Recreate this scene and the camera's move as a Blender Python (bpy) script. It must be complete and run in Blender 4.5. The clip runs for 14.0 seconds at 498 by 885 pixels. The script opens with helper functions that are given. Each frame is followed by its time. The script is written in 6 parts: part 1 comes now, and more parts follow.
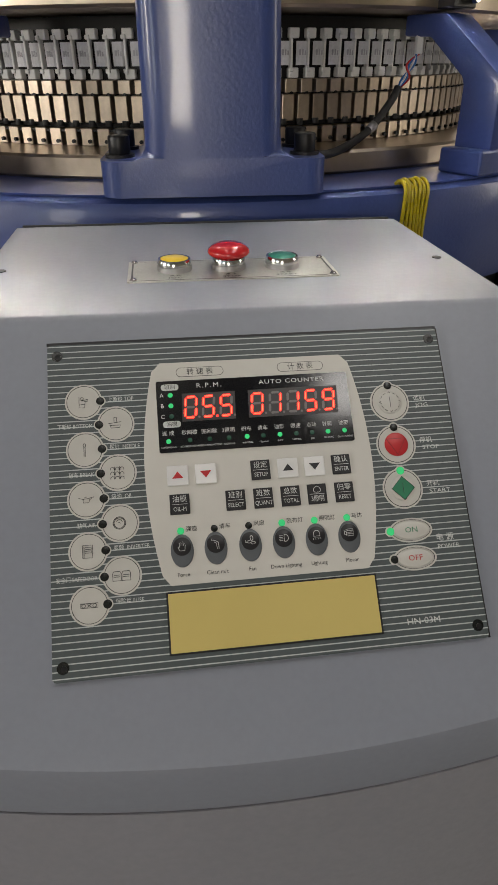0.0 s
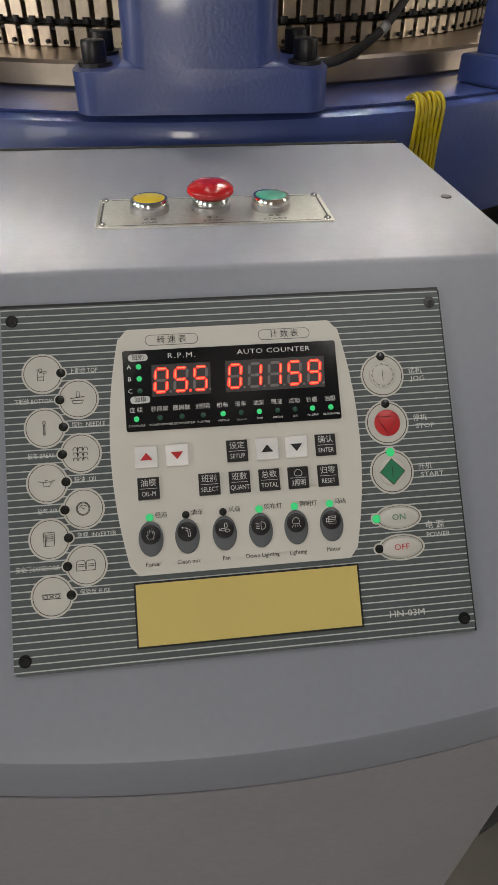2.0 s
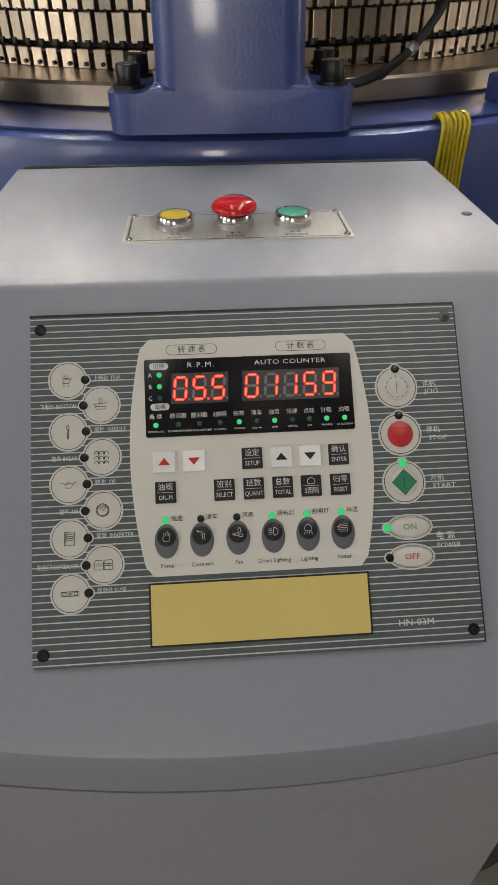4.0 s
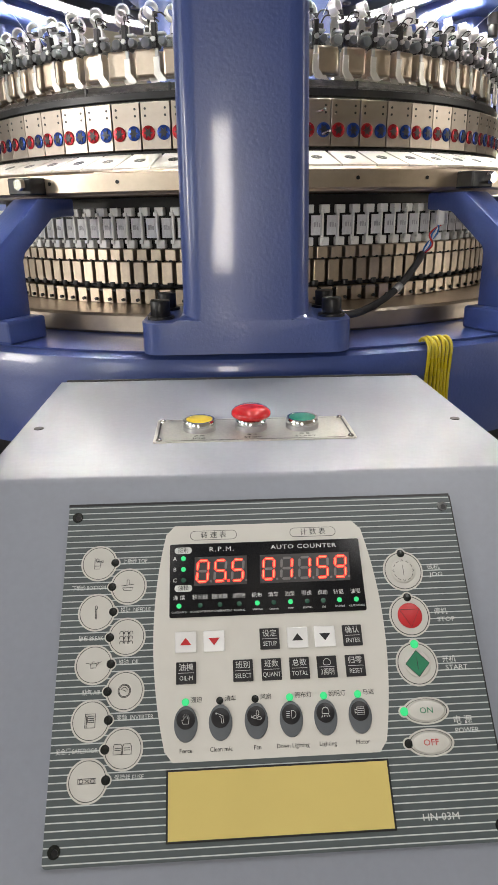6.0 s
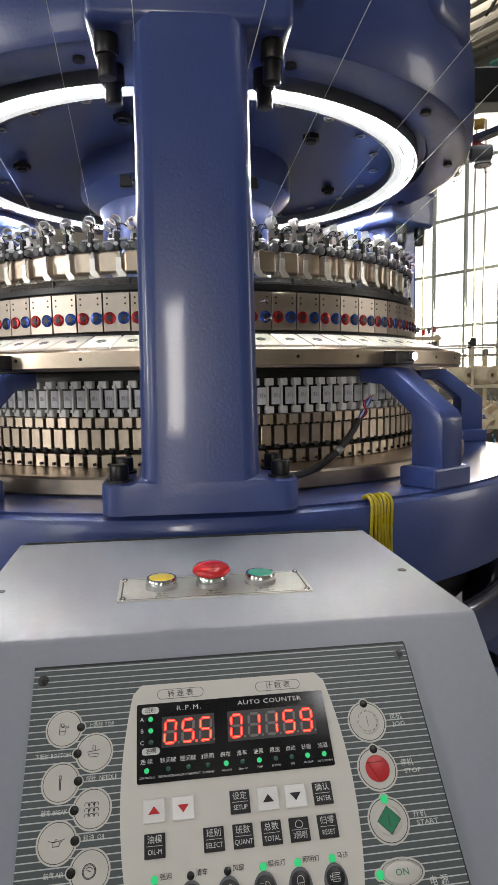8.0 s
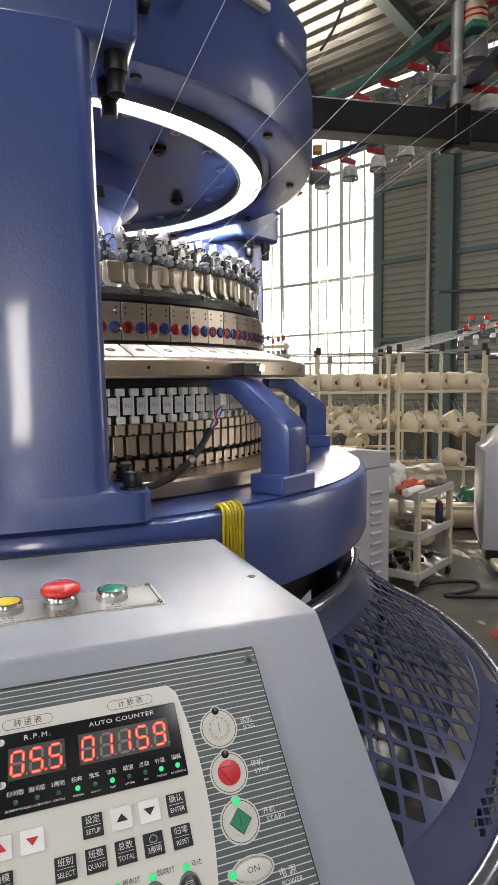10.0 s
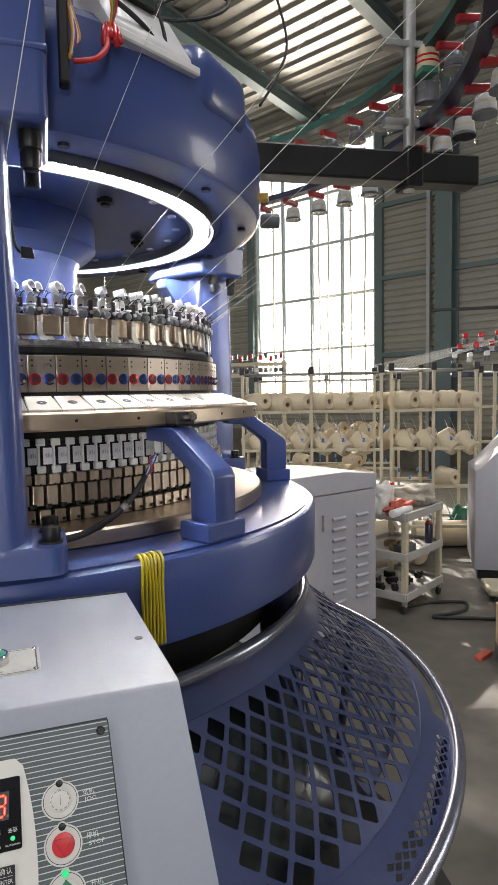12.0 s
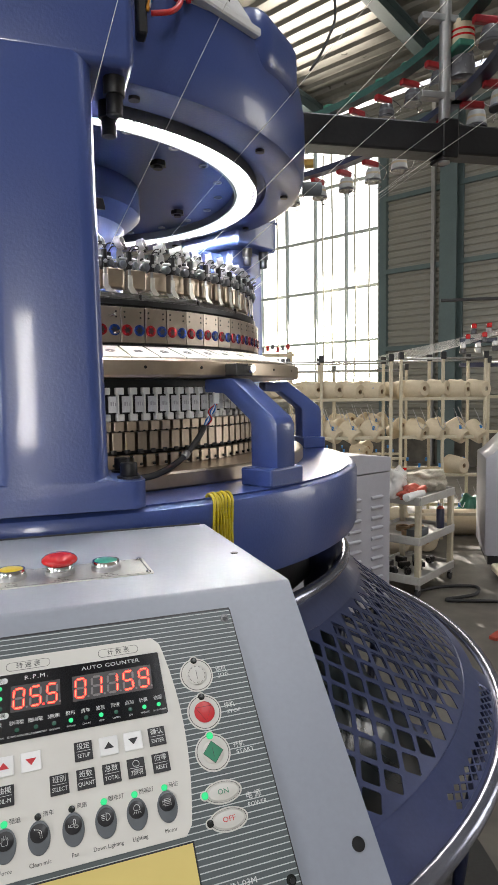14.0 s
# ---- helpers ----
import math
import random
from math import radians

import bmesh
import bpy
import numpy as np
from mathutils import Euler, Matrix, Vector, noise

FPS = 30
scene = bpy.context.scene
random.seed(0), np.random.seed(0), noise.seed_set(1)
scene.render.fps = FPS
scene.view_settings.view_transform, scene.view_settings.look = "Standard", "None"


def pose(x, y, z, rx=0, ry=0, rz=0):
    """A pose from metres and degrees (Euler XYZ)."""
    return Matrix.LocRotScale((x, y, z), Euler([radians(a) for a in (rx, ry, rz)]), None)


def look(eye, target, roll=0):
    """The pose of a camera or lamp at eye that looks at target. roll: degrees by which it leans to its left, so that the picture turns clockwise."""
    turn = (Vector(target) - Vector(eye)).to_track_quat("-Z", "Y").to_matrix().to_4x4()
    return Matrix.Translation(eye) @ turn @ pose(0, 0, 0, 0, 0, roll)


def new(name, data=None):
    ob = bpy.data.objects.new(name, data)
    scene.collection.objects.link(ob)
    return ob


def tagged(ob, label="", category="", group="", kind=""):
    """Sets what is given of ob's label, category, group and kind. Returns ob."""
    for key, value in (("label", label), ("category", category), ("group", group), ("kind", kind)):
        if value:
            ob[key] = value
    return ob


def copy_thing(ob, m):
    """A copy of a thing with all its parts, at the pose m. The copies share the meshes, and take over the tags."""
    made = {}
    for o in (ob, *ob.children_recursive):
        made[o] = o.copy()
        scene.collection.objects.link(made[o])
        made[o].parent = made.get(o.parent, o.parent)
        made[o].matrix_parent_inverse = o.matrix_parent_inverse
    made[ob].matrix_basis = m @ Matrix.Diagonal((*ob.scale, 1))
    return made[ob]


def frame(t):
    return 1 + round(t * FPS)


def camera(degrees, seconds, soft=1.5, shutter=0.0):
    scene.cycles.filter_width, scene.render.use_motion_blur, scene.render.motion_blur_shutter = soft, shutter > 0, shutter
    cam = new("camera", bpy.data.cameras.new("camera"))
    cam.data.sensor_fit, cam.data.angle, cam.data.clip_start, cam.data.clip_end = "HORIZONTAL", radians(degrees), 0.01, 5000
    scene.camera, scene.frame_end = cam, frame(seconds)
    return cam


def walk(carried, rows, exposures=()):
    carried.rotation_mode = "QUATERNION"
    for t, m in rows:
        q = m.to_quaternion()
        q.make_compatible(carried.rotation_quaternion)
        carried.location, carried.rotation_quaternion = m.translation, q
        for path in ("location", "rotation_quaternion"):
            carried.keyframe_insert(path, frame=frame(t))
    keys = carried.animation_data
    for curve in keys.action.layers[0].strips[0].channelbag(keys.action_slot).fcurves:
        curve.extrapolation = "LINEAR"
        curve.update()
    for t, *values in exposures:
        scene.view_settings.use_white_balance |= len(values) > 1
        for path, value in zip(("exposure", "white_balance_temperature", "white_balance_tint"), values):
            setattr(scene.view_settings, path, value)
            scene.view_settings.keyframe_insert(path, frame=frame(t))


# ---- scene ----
cam = camera(43.2, 14.0, soft=1.1)
PATH = [
    (0, (0.004, -0.003, 1.448), (0.137, 1.701, 0.409), -0.4),
    (0.5, (0.011, 0.026, 1.455), (0.136, 1.614, 0.246), -0.4),
    (1, (0.018, 0.045, 1.462), (0.131, 1.599, 0.209), -0.7),
    (1.5, (0.02, 0.056, 1.464), (0.131, 1.601, 0.199), -0.7),
    (2, (0.029, 0.057, 1.464), (0.133, 1.601, 0.197), 0.0),
    (2.5, (0.031, 0.054, 1.468), (0.121, 1.598, 0.199), -0.0),
    (2.7, (0.029, 0.052, 1.468), (0.111, 1.597, 0.201), -0.1),
    (4.8, (0.043, 0.027, 1.472), (0.035, 1.678, 0.344), -1.1),
    (5, (0.043, 0.02, 1.475), (0.037, 1.715, 0.414), -1.1),
    (5.5, (0.037, 0.009, 1.481), (0.035, 1.801, 0.594), -1.0),
    (6, (0.03, 0.001, 1.484), (0.032, 1.876, 0.79), -1.0),
    (6.5, (0.023, -0.015, 1.487), (0.032, 1.917, 0.973), -1.0),
    (7, (0.019, -0.033, 1.488), (0.038, 1.938, 1.146), -0.9),
    (7.5, (0.015, -0.039, 1.49), (0.064, 1.949, 1.275), -0.9),
    (8, (0.013, -0.04, 1.493), (0.204, 1.94, 1.286), -1.0),
    (8.5, (0.011, -0.043, 1.494), (0.384, 1.911, 1.288), -1.0),
    (9, (0.012, -0.055, 1.503), (0.57, 1.854, 1.291), -1.0),
    (9.2, (0.013, -0.048, 1.501), (0.644, 1.838, 1.289), -0.8),
    (11.3, (0.073, -0.093, 1.529), (0.707, 1.796, 1.361), -0.8),
    (11.5, (0.099, -0.107, 1.544), (0.722, 1.786, 1.381), -1.1),
    (12, (0.152, -0.127, 1.572), (0.762, 1.771, 1.413), -1.0),
    (12.5, (0.142, -0.134, 1.573), (0.741, 1.768, 1.414), -1.0),
    (13, (0.123, -0.147, 1.542), (0.716, 1.757, 1.381), -0.9),
    (13.5, (0.094, -0.144, 1.499), (0.692, 1.758, 1.334), -1.0),
    (14, (0.023, -0.131, 1.482), (0.639, 1.765, 1.316), -0.8),
]
walk(cam, [(t, look(eye, target, roll)) for t, eye, target, roll in PATH],
     exposures=[(0.0, 0.05, 7050, 13), (2.7, 0.10, 7050, 13), (5.0, 0.22, 7000, 13), (6.0, 0.62, 6850, 13), (7.0, 0.36, 6700, 13), (7.6, 0.14, 6700, 13), (8.5, 0.16, 6700, 13), (9.0, 0.48, 6750, 13), (11.3, 0.68, 6500, 14), (14.0, 0.70, 6450, 13)])

# ---- light ----
world = bpy.data.worlds.new("world")
scene.world = world
world.use_nodes = True
wn = world.node_tree.nodes
sky = wn.new("ShaderNodeTexSky")
sky.sky_type, sky.sun_disc = "NISHITA", False
SUN_FROM = Vector((2.70, 8.8, 5.3)).normalized()
sky.sun_elevation = math.asin(SUN_FROM.z)
sky.sun_rotation = math.atan2(SUN_FROM.x, SUN_FROM.y)
world.node_tree.links.new(sky.outputs[0], wn["Background"].inputs[0])
wn["Background"].inputs[1].default_value = 0.15
sun = new("sun", bpy.data.lights.new("sun", "SUN"))
sun.data.energy, sun.data.angle, sun.data.color = 5.0, radians(0.6), (1.0, 0.93, 0.82)
sun.matrix_world = look(SUN_FROM * 50, (0, 0, 0))


def area(name, at, to, sx, sy, watts, color=(1, 1, 1)):
    """Daylight in a window's opening, or an added lamp under the roof."""
    la = bpy.data.lights.new(name, "AREA")
    la.shape, la.size, la.size_y, la.energy, la.color = "RECTANGLE", sx, sy, watts, color
    ob = new(name, la)
    ob.matrix_world = look(at, to)
    return ob


# ---- materials ----
def mat(name, color, rough=0.5, metal=0.0, vary=0.12, scale=30.0, bump=0.1, coat=0.0, fine=6.0, spread=0.12, stretch=None, dirt=None):
    m = bpy.data.materials.new(name)
    m.use_nodes = True
    n, l = m.node_tree.nodes, m.node_tree.links
    b = n["Principled BSDF"]
    tc = n.new("ShaderNodeTexCoord")
    mp = n.new("ShaderNodeMapping")
    if stretch:
        mp.inputs["Scale"].default_value = stretch
    l.new(tc.outputs["Object"], mp.inputs[0])
    big, small = n.new("ShaderNodeTexNoise"), n.new("ShaderNodeTexNoise")
    big.inputs["Scale"].default_value, big.inputs["Detail"].default_value = scale / fine, 3
    small.inputs["Scale"].default_value, small.inputs["Detail"].default_value = scale, 4
    for t in (big, small):
        l.new(mp.outputs[0], t.inputs["Vector"])
    add = n.new("ShaderNodeMath")
    l.new(big.outputs[0], add.inputs[0]), l.new(small.outputs[0], add.inputs[1])
    ramp = n.new("ShaderNodeMapRange")
    ramp.inputs[1].default_value, ramp.inputs[2].default_value = 0.6, 1.4
    l.new(add.outputs[0], ramp.inputs[0])
    mix = n.new("ShaderNodeMix")
    mix.data_type = "RGBA"
    c = Vector(color[:3])
    other = Vector(dirt) if dirt else c * (1 + vary)
    mix.inputs[6].default_value, mix.inputs[7].default_value = (*(c * (1 - vary)), 1), (*other, 1)
    l.new(ramp.outputs[0], mix.inputs[0])
    l.new(mix.outputs[2], b.inputs["Base Color"])
    rr = n.new("ShaderNodeMapRange")
    rr.inputs[3].default_value, rr.inputs[4].default_value = max(0.02, rough - spread), min(1, rough + spread)
    l.new(big.outputs[0], rr.inputs[0])
    l.new(rr.outputs[0], b.inputs["Roughness"])
    b.inputs["Metallic"].default_value = metal
    b.inputs["Coat Weight"].default_value = coat
    b.inputs["Coat Roughness"].default_value = 0.08
    if bump:
        bp = n.new("ShaderNodeBump")
        bp.inputs["Strength"].default_value, bp.inputs["Distance"].default_value = bump, 0.002
        l.new(small.outputs[0], bp.inputs["Height"])
        l.new(bp.outputs[0], b.inputs["Normal"])
    return m


def glow(name, color, strength, base=(0.05, 0.05, 0.05)):
    m = bpy.data.materials.new(name)
    m.use_nodes = True
    b = m.node_tree.nodes["Principled BSDF"]
    b.inputs["Base Color"].default_value = (*base, 1)
    b.inputs["Emission Color"].default_value = (*color, 1)
    b.inputs["Emission Strength"].default_value = strength
    return m


def glassy(name, color=(1, 1, 1), rough=0.0, ior=1.45):
    m = bpy.data.materials.new(name)
    m.use_nodes = True
    b = m.node_tree.nodes["Principled BSDF"]
    b.inputs["Base Color"].default_value = (*color, 1)
    b.inputs["Transmission Weight"].default_value = 1
    b.inputs["Roughness"].default_value, b.inputs["IOR"].default_value = rough, ior
    return m


BLUE = mat("blue enamel", (0.042, 0.070, 0.225), 0.33, 0, 0.06, 210, 0.20, 0.4, 15, 0.03)
NAVY = mat("dark navy enamel", (0.012, 0.016, 0.045), 0.35, 0, 0.1, 120, 0.08, 0.3)
GREYBLUE = mat("grey blue sheet paint", (0.245, 0.262, 0.305), 0.40, 0, 0.05, 180, 0.03, 0.0, 40, 0.04)
GREYBOX = mat("grey cabinet paint", (0.36, 0.36, 0.40), 0.45, 0, 0.06, 120, 0.06)
STEEL = mat("brushed steel", (0.50, 0.46, 0.42), 0.34, 1, 0.12, 60, 0.04, stretch=(1, 1, 9))
BRONZE = mat("warm plated steel", (0.52, 0.435, 0.345), 0.36, 1, 0.1, 70, 0.05)
CAMSTEEL = mat("ground cam steel", (0.60, 0.50, 0.40), 0.38, 1, 0.18, 90, 0.1)
CHROME = mat("chrome", (0.75, 0.74, 0.72), 0.12, 1, 0.05, 40, 0.0)
BLACK = mat("black oxide steel", (0.012, 0.012, 0.013), 0.4, 0.3, 0.3, 90, 0.15)
RUBBER = mat("black rubber", (0.015, 0.015, 0.016), 0.6, 0, 0.2, 120, 0.1)
WHITEPL = mat("white plastic", (0.78, 0.78, 0.77), 0.4, 0, 0.05, 80, 0.03)
WHITETILE = mat("pale ground tile", (0.62, 0.59, 0.54), 0.4, 0.3, 0.08, 60, 0.05)
GREYPL = mat("grey plastic", (0.10, 0.11, 0.12), 0.45, 0, 0.1, 80, 0.05)
RED = mat("red plastic", (0.55, 0.01, 0.012), 0.18, 0, 0.05, 60, 0.0, 0.5)
REDAN = mat("red anodised", (0.38, 0.012, 0.02), 0.25, 0.6, 0.1, 60, 0.0)
BLUEAN = mat("blue anodised", (0.015, 0.055, 0.28), 0.25, 0.6, 0.1, 60, 0.0)
YELLOW = mat("yellow plastic", (0.78, 0.55, 0.02), 0.3, 0, 0.05, 60, 0.0, 0.3)
GREEN = mat("green plastic", (0.02, 0.30, 0.20), 0.3, 0, 0.05, 60, 0.0, 0.3)
WIREY = mat("yellow cable", (0.50, 0.39, 0.01), 0.3, 0, 0.1, 60, 0.0, 0.4)
CONCRETE = mat("worn concrete", (0.085, 0.078, 0.066), 0.45, 0, 0.45, 7, 0.4, 0, 10, 0.22, dirt=(0.15, 0.135, 0.11))
CLAD = mat("grey cladding", (0.30, 0.295, 0.26), 0.5, 0.0, 0.1, 12, 0.05, dirt=(0.24, 0.23, 0.19))
ROOFM = mat("roof sheet", (0.31, 0.30, 0.265), 0.32, 0.55, 0.12, 10, 0.05)
GREENSTEEL = mat("green grey steel paint", (0.10, 0.14, 0.14), 0.45, 0, 0.1, 30, 0.06)
# green bars painted paler, the window's bloom put into their colour
BLOOMSTEEL = mat("bloom paled glazing bar", (0.42, 0.46, 0.44), 0.5, 0, 0.1, 30, 0.05)
GALV = mat("galvanised steel", (0.42, 0.42, 0.42), 0.4, 0.8, 0.15, 50, 0.08)
CREAMYARN = mat("cream yarn", (0.52, 0.44, 0.31), 0.9, 0, 0.08, 200, 0.4)
CARD = mat("brown cardboard", (0.32, 0.21, 0.12), 0.8, 0, 0.12, 40, 0.15)
CREAMRACK = mat("cream rack paint", (0.44, 0.39, 0.28), 0.5, 0, 0.1, 60, 0.1)
PANE = glassy("window glass", (0.97, 1, 0.98), 0.0, 1.1)
LEDW = glow("led strip light", (1.0, 0.99, 0.95), 500.0, (0.8, 0.8, 0.8))
LEDSOFT = glow("led diffuser", (0.93, 1.0, 0.99), 0.7, (0.7, 0.7, 0.7))

# ---- mesh helpers ----
TAU = math.tau


def part(name, bm, material, parent=None, label="", smooth=None):
    """Links a bmesh as one mesh object under a thing or part."""
    me = bpy.data.meshes.new(name)
    if smooth is not None:
        ang = radians(smooth)
        for f in bm.faces:
            f.smooth = True
        for e in bm.edges:
            if len(e.link_faces) == 2 and e.calc_face_angle(0) > ang:
                e.smooth = False
    bm.to_mesh(me)
    bm.free()
    if material:
        me.materials.append(material)
    ob = new(name, me)
    if parent:
        ob.parent = parent
    if label:
        tagged(ob, label)
    return ob


def again(name, mesh, m, parent):
    """One more piece on shared mesh data."""
    ob = new(name, mesh)
    ob.parent = parent
    ob.matrix_local = m
    return ob


def thing(name, at, label, category, group="", rot=(0, 0, 0)):
    e = new(name)
    e.empty_display_size = 0.05
    e.matrix_world = pose(*at, *rot)
    return tagged(e, label, category, group)


def bm_box(sx, sy, sz, at=(0, 0, 0), bevel=0.0, seg=2, bm=None, rot=None):
    own = bmesh.new()
    bmesh.ops.create_cube(own, size=1)
    bmesh.ops.scale(own, vec=(sx, sy, sz), verts=own.verts)
    if bevel:
        bmesh.ops.bevel(own, geom=list(own.edges), offset=bevel, segments=seg, profile=0.5, affect="EDGES")
    if rot:
        bmesh.ops.transform(own, matrix=rot, verts=own.verts)
    bmesh.ops.translate(own, vec=at, verts=own.verts)
    return join(bm, own)


def join(bm, own):
    if bm is None:
        return own
    me = bpy.data.meshes.new("tmp")
    own.to_mesh(me)
    own.free()
    bm.from_mesh(me)
    bpy.data.meshes.remove(me)
    return bm


def bm_cyl(r, h, at=(0, 0, 0), r2=None, seg=24, bevel=0.0, bm=None, rot=None):
    """A cylinder or cone that stands on at; rot turns it about its base."""
    own = bmesh.new()
    bmesh.ops.create_cone(own, cap_ends=True, segments=seg, radius1=r, radius2=r if r2 is None else r2, depth=h)
    bmesh.ops.translate(own, vec=(0, 0, h / 2), verts=own.verts)
    if bevel:
        es = [e for e in own.edges if abs(e.verts[0].co.z - e.verts[1].co.z) < 1e-6]
        bmesh.ops.bevel(own, geom=es, offset=bevel, segments=2, profile=0.5, affect="EDGES")
    if rot:
        bmesh.ops.transform(own, matrix=rot, verts=own.verts)
    bmesh.ops.translate(own, vec=at, verts=own.verts)
    return join(bm, own)


def bm_prism(poly, depth, axis="z", at=(0, 0, 0), bevel=0.0, bm=None, seg=2):
    """A polygon of (u, v) pushed along an axis. axis z: (u, v) = (x, y); y: (x, z), towards +y; x: (y, z)."""
    own = bmesh.new()
    put = {"z": lambda u, v: (u, v, 0), "y": lambda u, v: (u, 0, v), "x": lambda u, v: (0, u, v)}[axis]
    vec = {"z": (0, 0, depth), "y": (0, depth, 0), "x": (depth, 0, 0)}[axis]
    f = own.faces.new([own.verts.new(put(u, v)) for u, v in poly])
    r = bmesh.ops.extrude_face_region(own, geom=[f])
    bmesh.ops.translate(own, vec=vec, verts=[g for g in r["geom"] if isinstance(g, bmesh.types.BMVert)])
    bmesh.ops.recalc_face_normals(own, faces=own.faces)
    if bevel:
        bmesh.ops.bevel(own, geom=list(own.edges), offset=bevel, segments=seg, profile=0.5, affect="EDGES")
    bmesh.ops.translate(own, vec=at, verts=own.verts)
    return join(bm, own)


def bm_lathe(profile, seg=128, a0=0.0, a1=360.0, closed=True, bm=None):
    """Turns a profile of (r, z) about z. Angle 0 looks to -y, and grows towards +x."""
    own = bmesh.new()
    full = abs(a1 - a0) >= 360
    rows = []
    for i in range(seg if full else seg + 1):
        a = radians(a0 + (a1 - a0) * i / seg)
        rows.append([own.verts.new((r * math.sin(a), -r * math.cos(a), z)) for r, z in profile])
    n = len(profile)
    for i in range(seg):
        p, q = rows[i], rows[(i + 1) % len(rows)]
        for j in range(n if closed else n - 1):
            k = (j + 1) % n
            own.faces.new((p[j], q[j], q[k], p[k]))
    if not full and closed:
        own.faces.new(rows[0])
        own.faces.new(rows[-1][::-1])
    bmesh.ops.remove_doubles(own, verts=own.verts, dist=1e-6)
    bmesh.ops.recalc_face_normals(own, faces=own.faces)
    return join(bm, own)


def bm_tube(points, r, seg=8, bm=None, fine=6, cyclic=False):
    """A round bar along a smooth line through the points."""
    own = bmesh.new()
    P = [Vector(p) for p in points]
    if fine > 1 and len(P) > 2:
        Q = []
        for i in range(len(P) if cyclic else len(P) - 1):
            if cyclic:
                a, b, c, d = (P[(i + k) % len(P)] for k in (-1, 0, 1, 2))
            else:
                a, b, c, d = P[max(i - 1, 0)], P[i], P[i + 1], P[min(i + 2, len(P) - 1)]
            for k in range(fine):
                t = k / fine
                Q.append(0.5 * (2 * b + (c - a) * t + (2 * a - 5 * b + 4 * c - d) * t * t + (3 * b - 3 * c + d - a) * t ** 3))
        if not cyclic:
            Q.append(P[-1])
        P = Q
    n = len(P)
    side = None
    rings = []
    for i in range(n):
        d = (P[(i + 1) % n] - P[i - 1]) if cyclic else (P[min(i + 1, n - 1)] - P[max(i - 1, 0)])
        d.normalize()
        if side is None:
            side = d.orthogonal().normalized()
        side = (side - d * side.dot(d)).normalized()
        up = d.cross(side)
        rings.append([own.verts.new(P[i] + r * (math.cos(TAU * k / seg) * side + math.sin(TAU * k / seg) * up)) for k in range(seg)])
    for i in range(n if cyclic else n - 1):
        p, q = rings[i], rings[(i + 1) % n]
        for k in range(seg):
            own.faces.new((p[k], q[k], q[(k + 1) % seg], p[(k + 1) % seg]))
    if not cyclic:
        own.faces.new(rings[0][::-1])
        own.faces.new(rings[-1])
    bmesh.ops.recalc_face_normals(own, faces=own.faces)
    for f in own.faces:
        f.smooth = True
    return join(bm, own)


def round_poly(w, h, r, n=5, cx=0.0, cy=0.0):
    pts = []
    for sx, sy, s in ((1, 1, 0), (-1, 1, 90), (-1, -1, 180), (1, -1, 270)):
        for i in range(n + 1):
            a = radians(s + 90 * i / n)
            pts.append((cx + sx * (w / 2 - r) + r * math.cos(a), cy + sy * (h / 2 - r) + r * math.sin(a)))
    return pts


def polar(deg, r, z, turn=0.0, rx=0.0):
    """Local pose on the machine: at that angle and radius, with -y looking outwards."""
    a = radians(deg)
    return Matrix.Translation((r * math.sin(a), -r * math.cos(a), z)) @ pose(0, 0, 0, 0, 0, deg + turn) @ pose(0, 0, 0, rx)


# ---- the hall ----
WN = Vector((0.866, 0.5, 0.0))          # out through the window wall
WD = Vector((0.5, -0.866, 0.0))         # along it
WO = Vector((6.47, 11.58, 0.0))         # foot of the window's edge


def corrugated(name, length, height, pitch, depth, material, parent, vertical=False):
    bm = bmesh.new()
    n = int((height if not vertical else length) / pitch)
    prof = []
    for i in range(n):
        for u, d in ((0.0, 0), (0.55, 0), (0.68, 1), (0.87, 1)):
            prof.append(((i + u) * pitch, d * depth))
    prof.append((n * pitch, 0))
    if vertical:
        a = [bm.verts.new((s, d, 0)) for s, d in prof]
        b = [bm.verts.new((s, d, height)) for s, d in prof]
    else:
        a = [bm.verts.new((0, d, s)) for s, d in prof]
        b = [bm.verts.new((length, d, s)) for s, d in prof]
    for i in range(len(prof) - 1):
        bm.faces.new((a[i], b[i], b[i + 1], a[i + 1]))
    return part(name, bm, material, parent)

S0, S1, NB, EAVE, RISE = -9.0, 17.0, 24.0, 7.17, 0.1
PEAK = EAVE + RISE * 12


def wall_at(s, n, z):
    """Place s metres along the window wall, n metres in from it."""
    p = WO + WD * s - WN * n
    return (p.x, p.y, z)


HALL = Matrix.Translation(WO) @ Matrix(((WD.x, WN.x, 0, 0), (WD.y, WN.y, 0, 0), (0, 0, 1, 0), (0, 0, 0, 1)))


def hall_piece(name, bm, material, label, parent=None):
    """A piece in hall measures: x along the window wall, y out of it, z up."""
    if parent is None:
        bm.transform(HALL)
    return tagged(part(name, bm, material, parent), label, name.split("_")[0], kind="structure") if parent is None else part(name, bm, material, parent)


# floor with cast joints
floor = tagged(part("floor", bm_box(S1 - S0, NB + 1, 0.2, ((S0 + S1) / 2, -NB / 2, -0.1)), CONCRETE), "worn grey polished concrete factory floor", "floor", kind="structure")
floor.matrix_world = HALL
WIN_S, WIN_Z = (-2.97, 0.21), (1.37, 6.67)


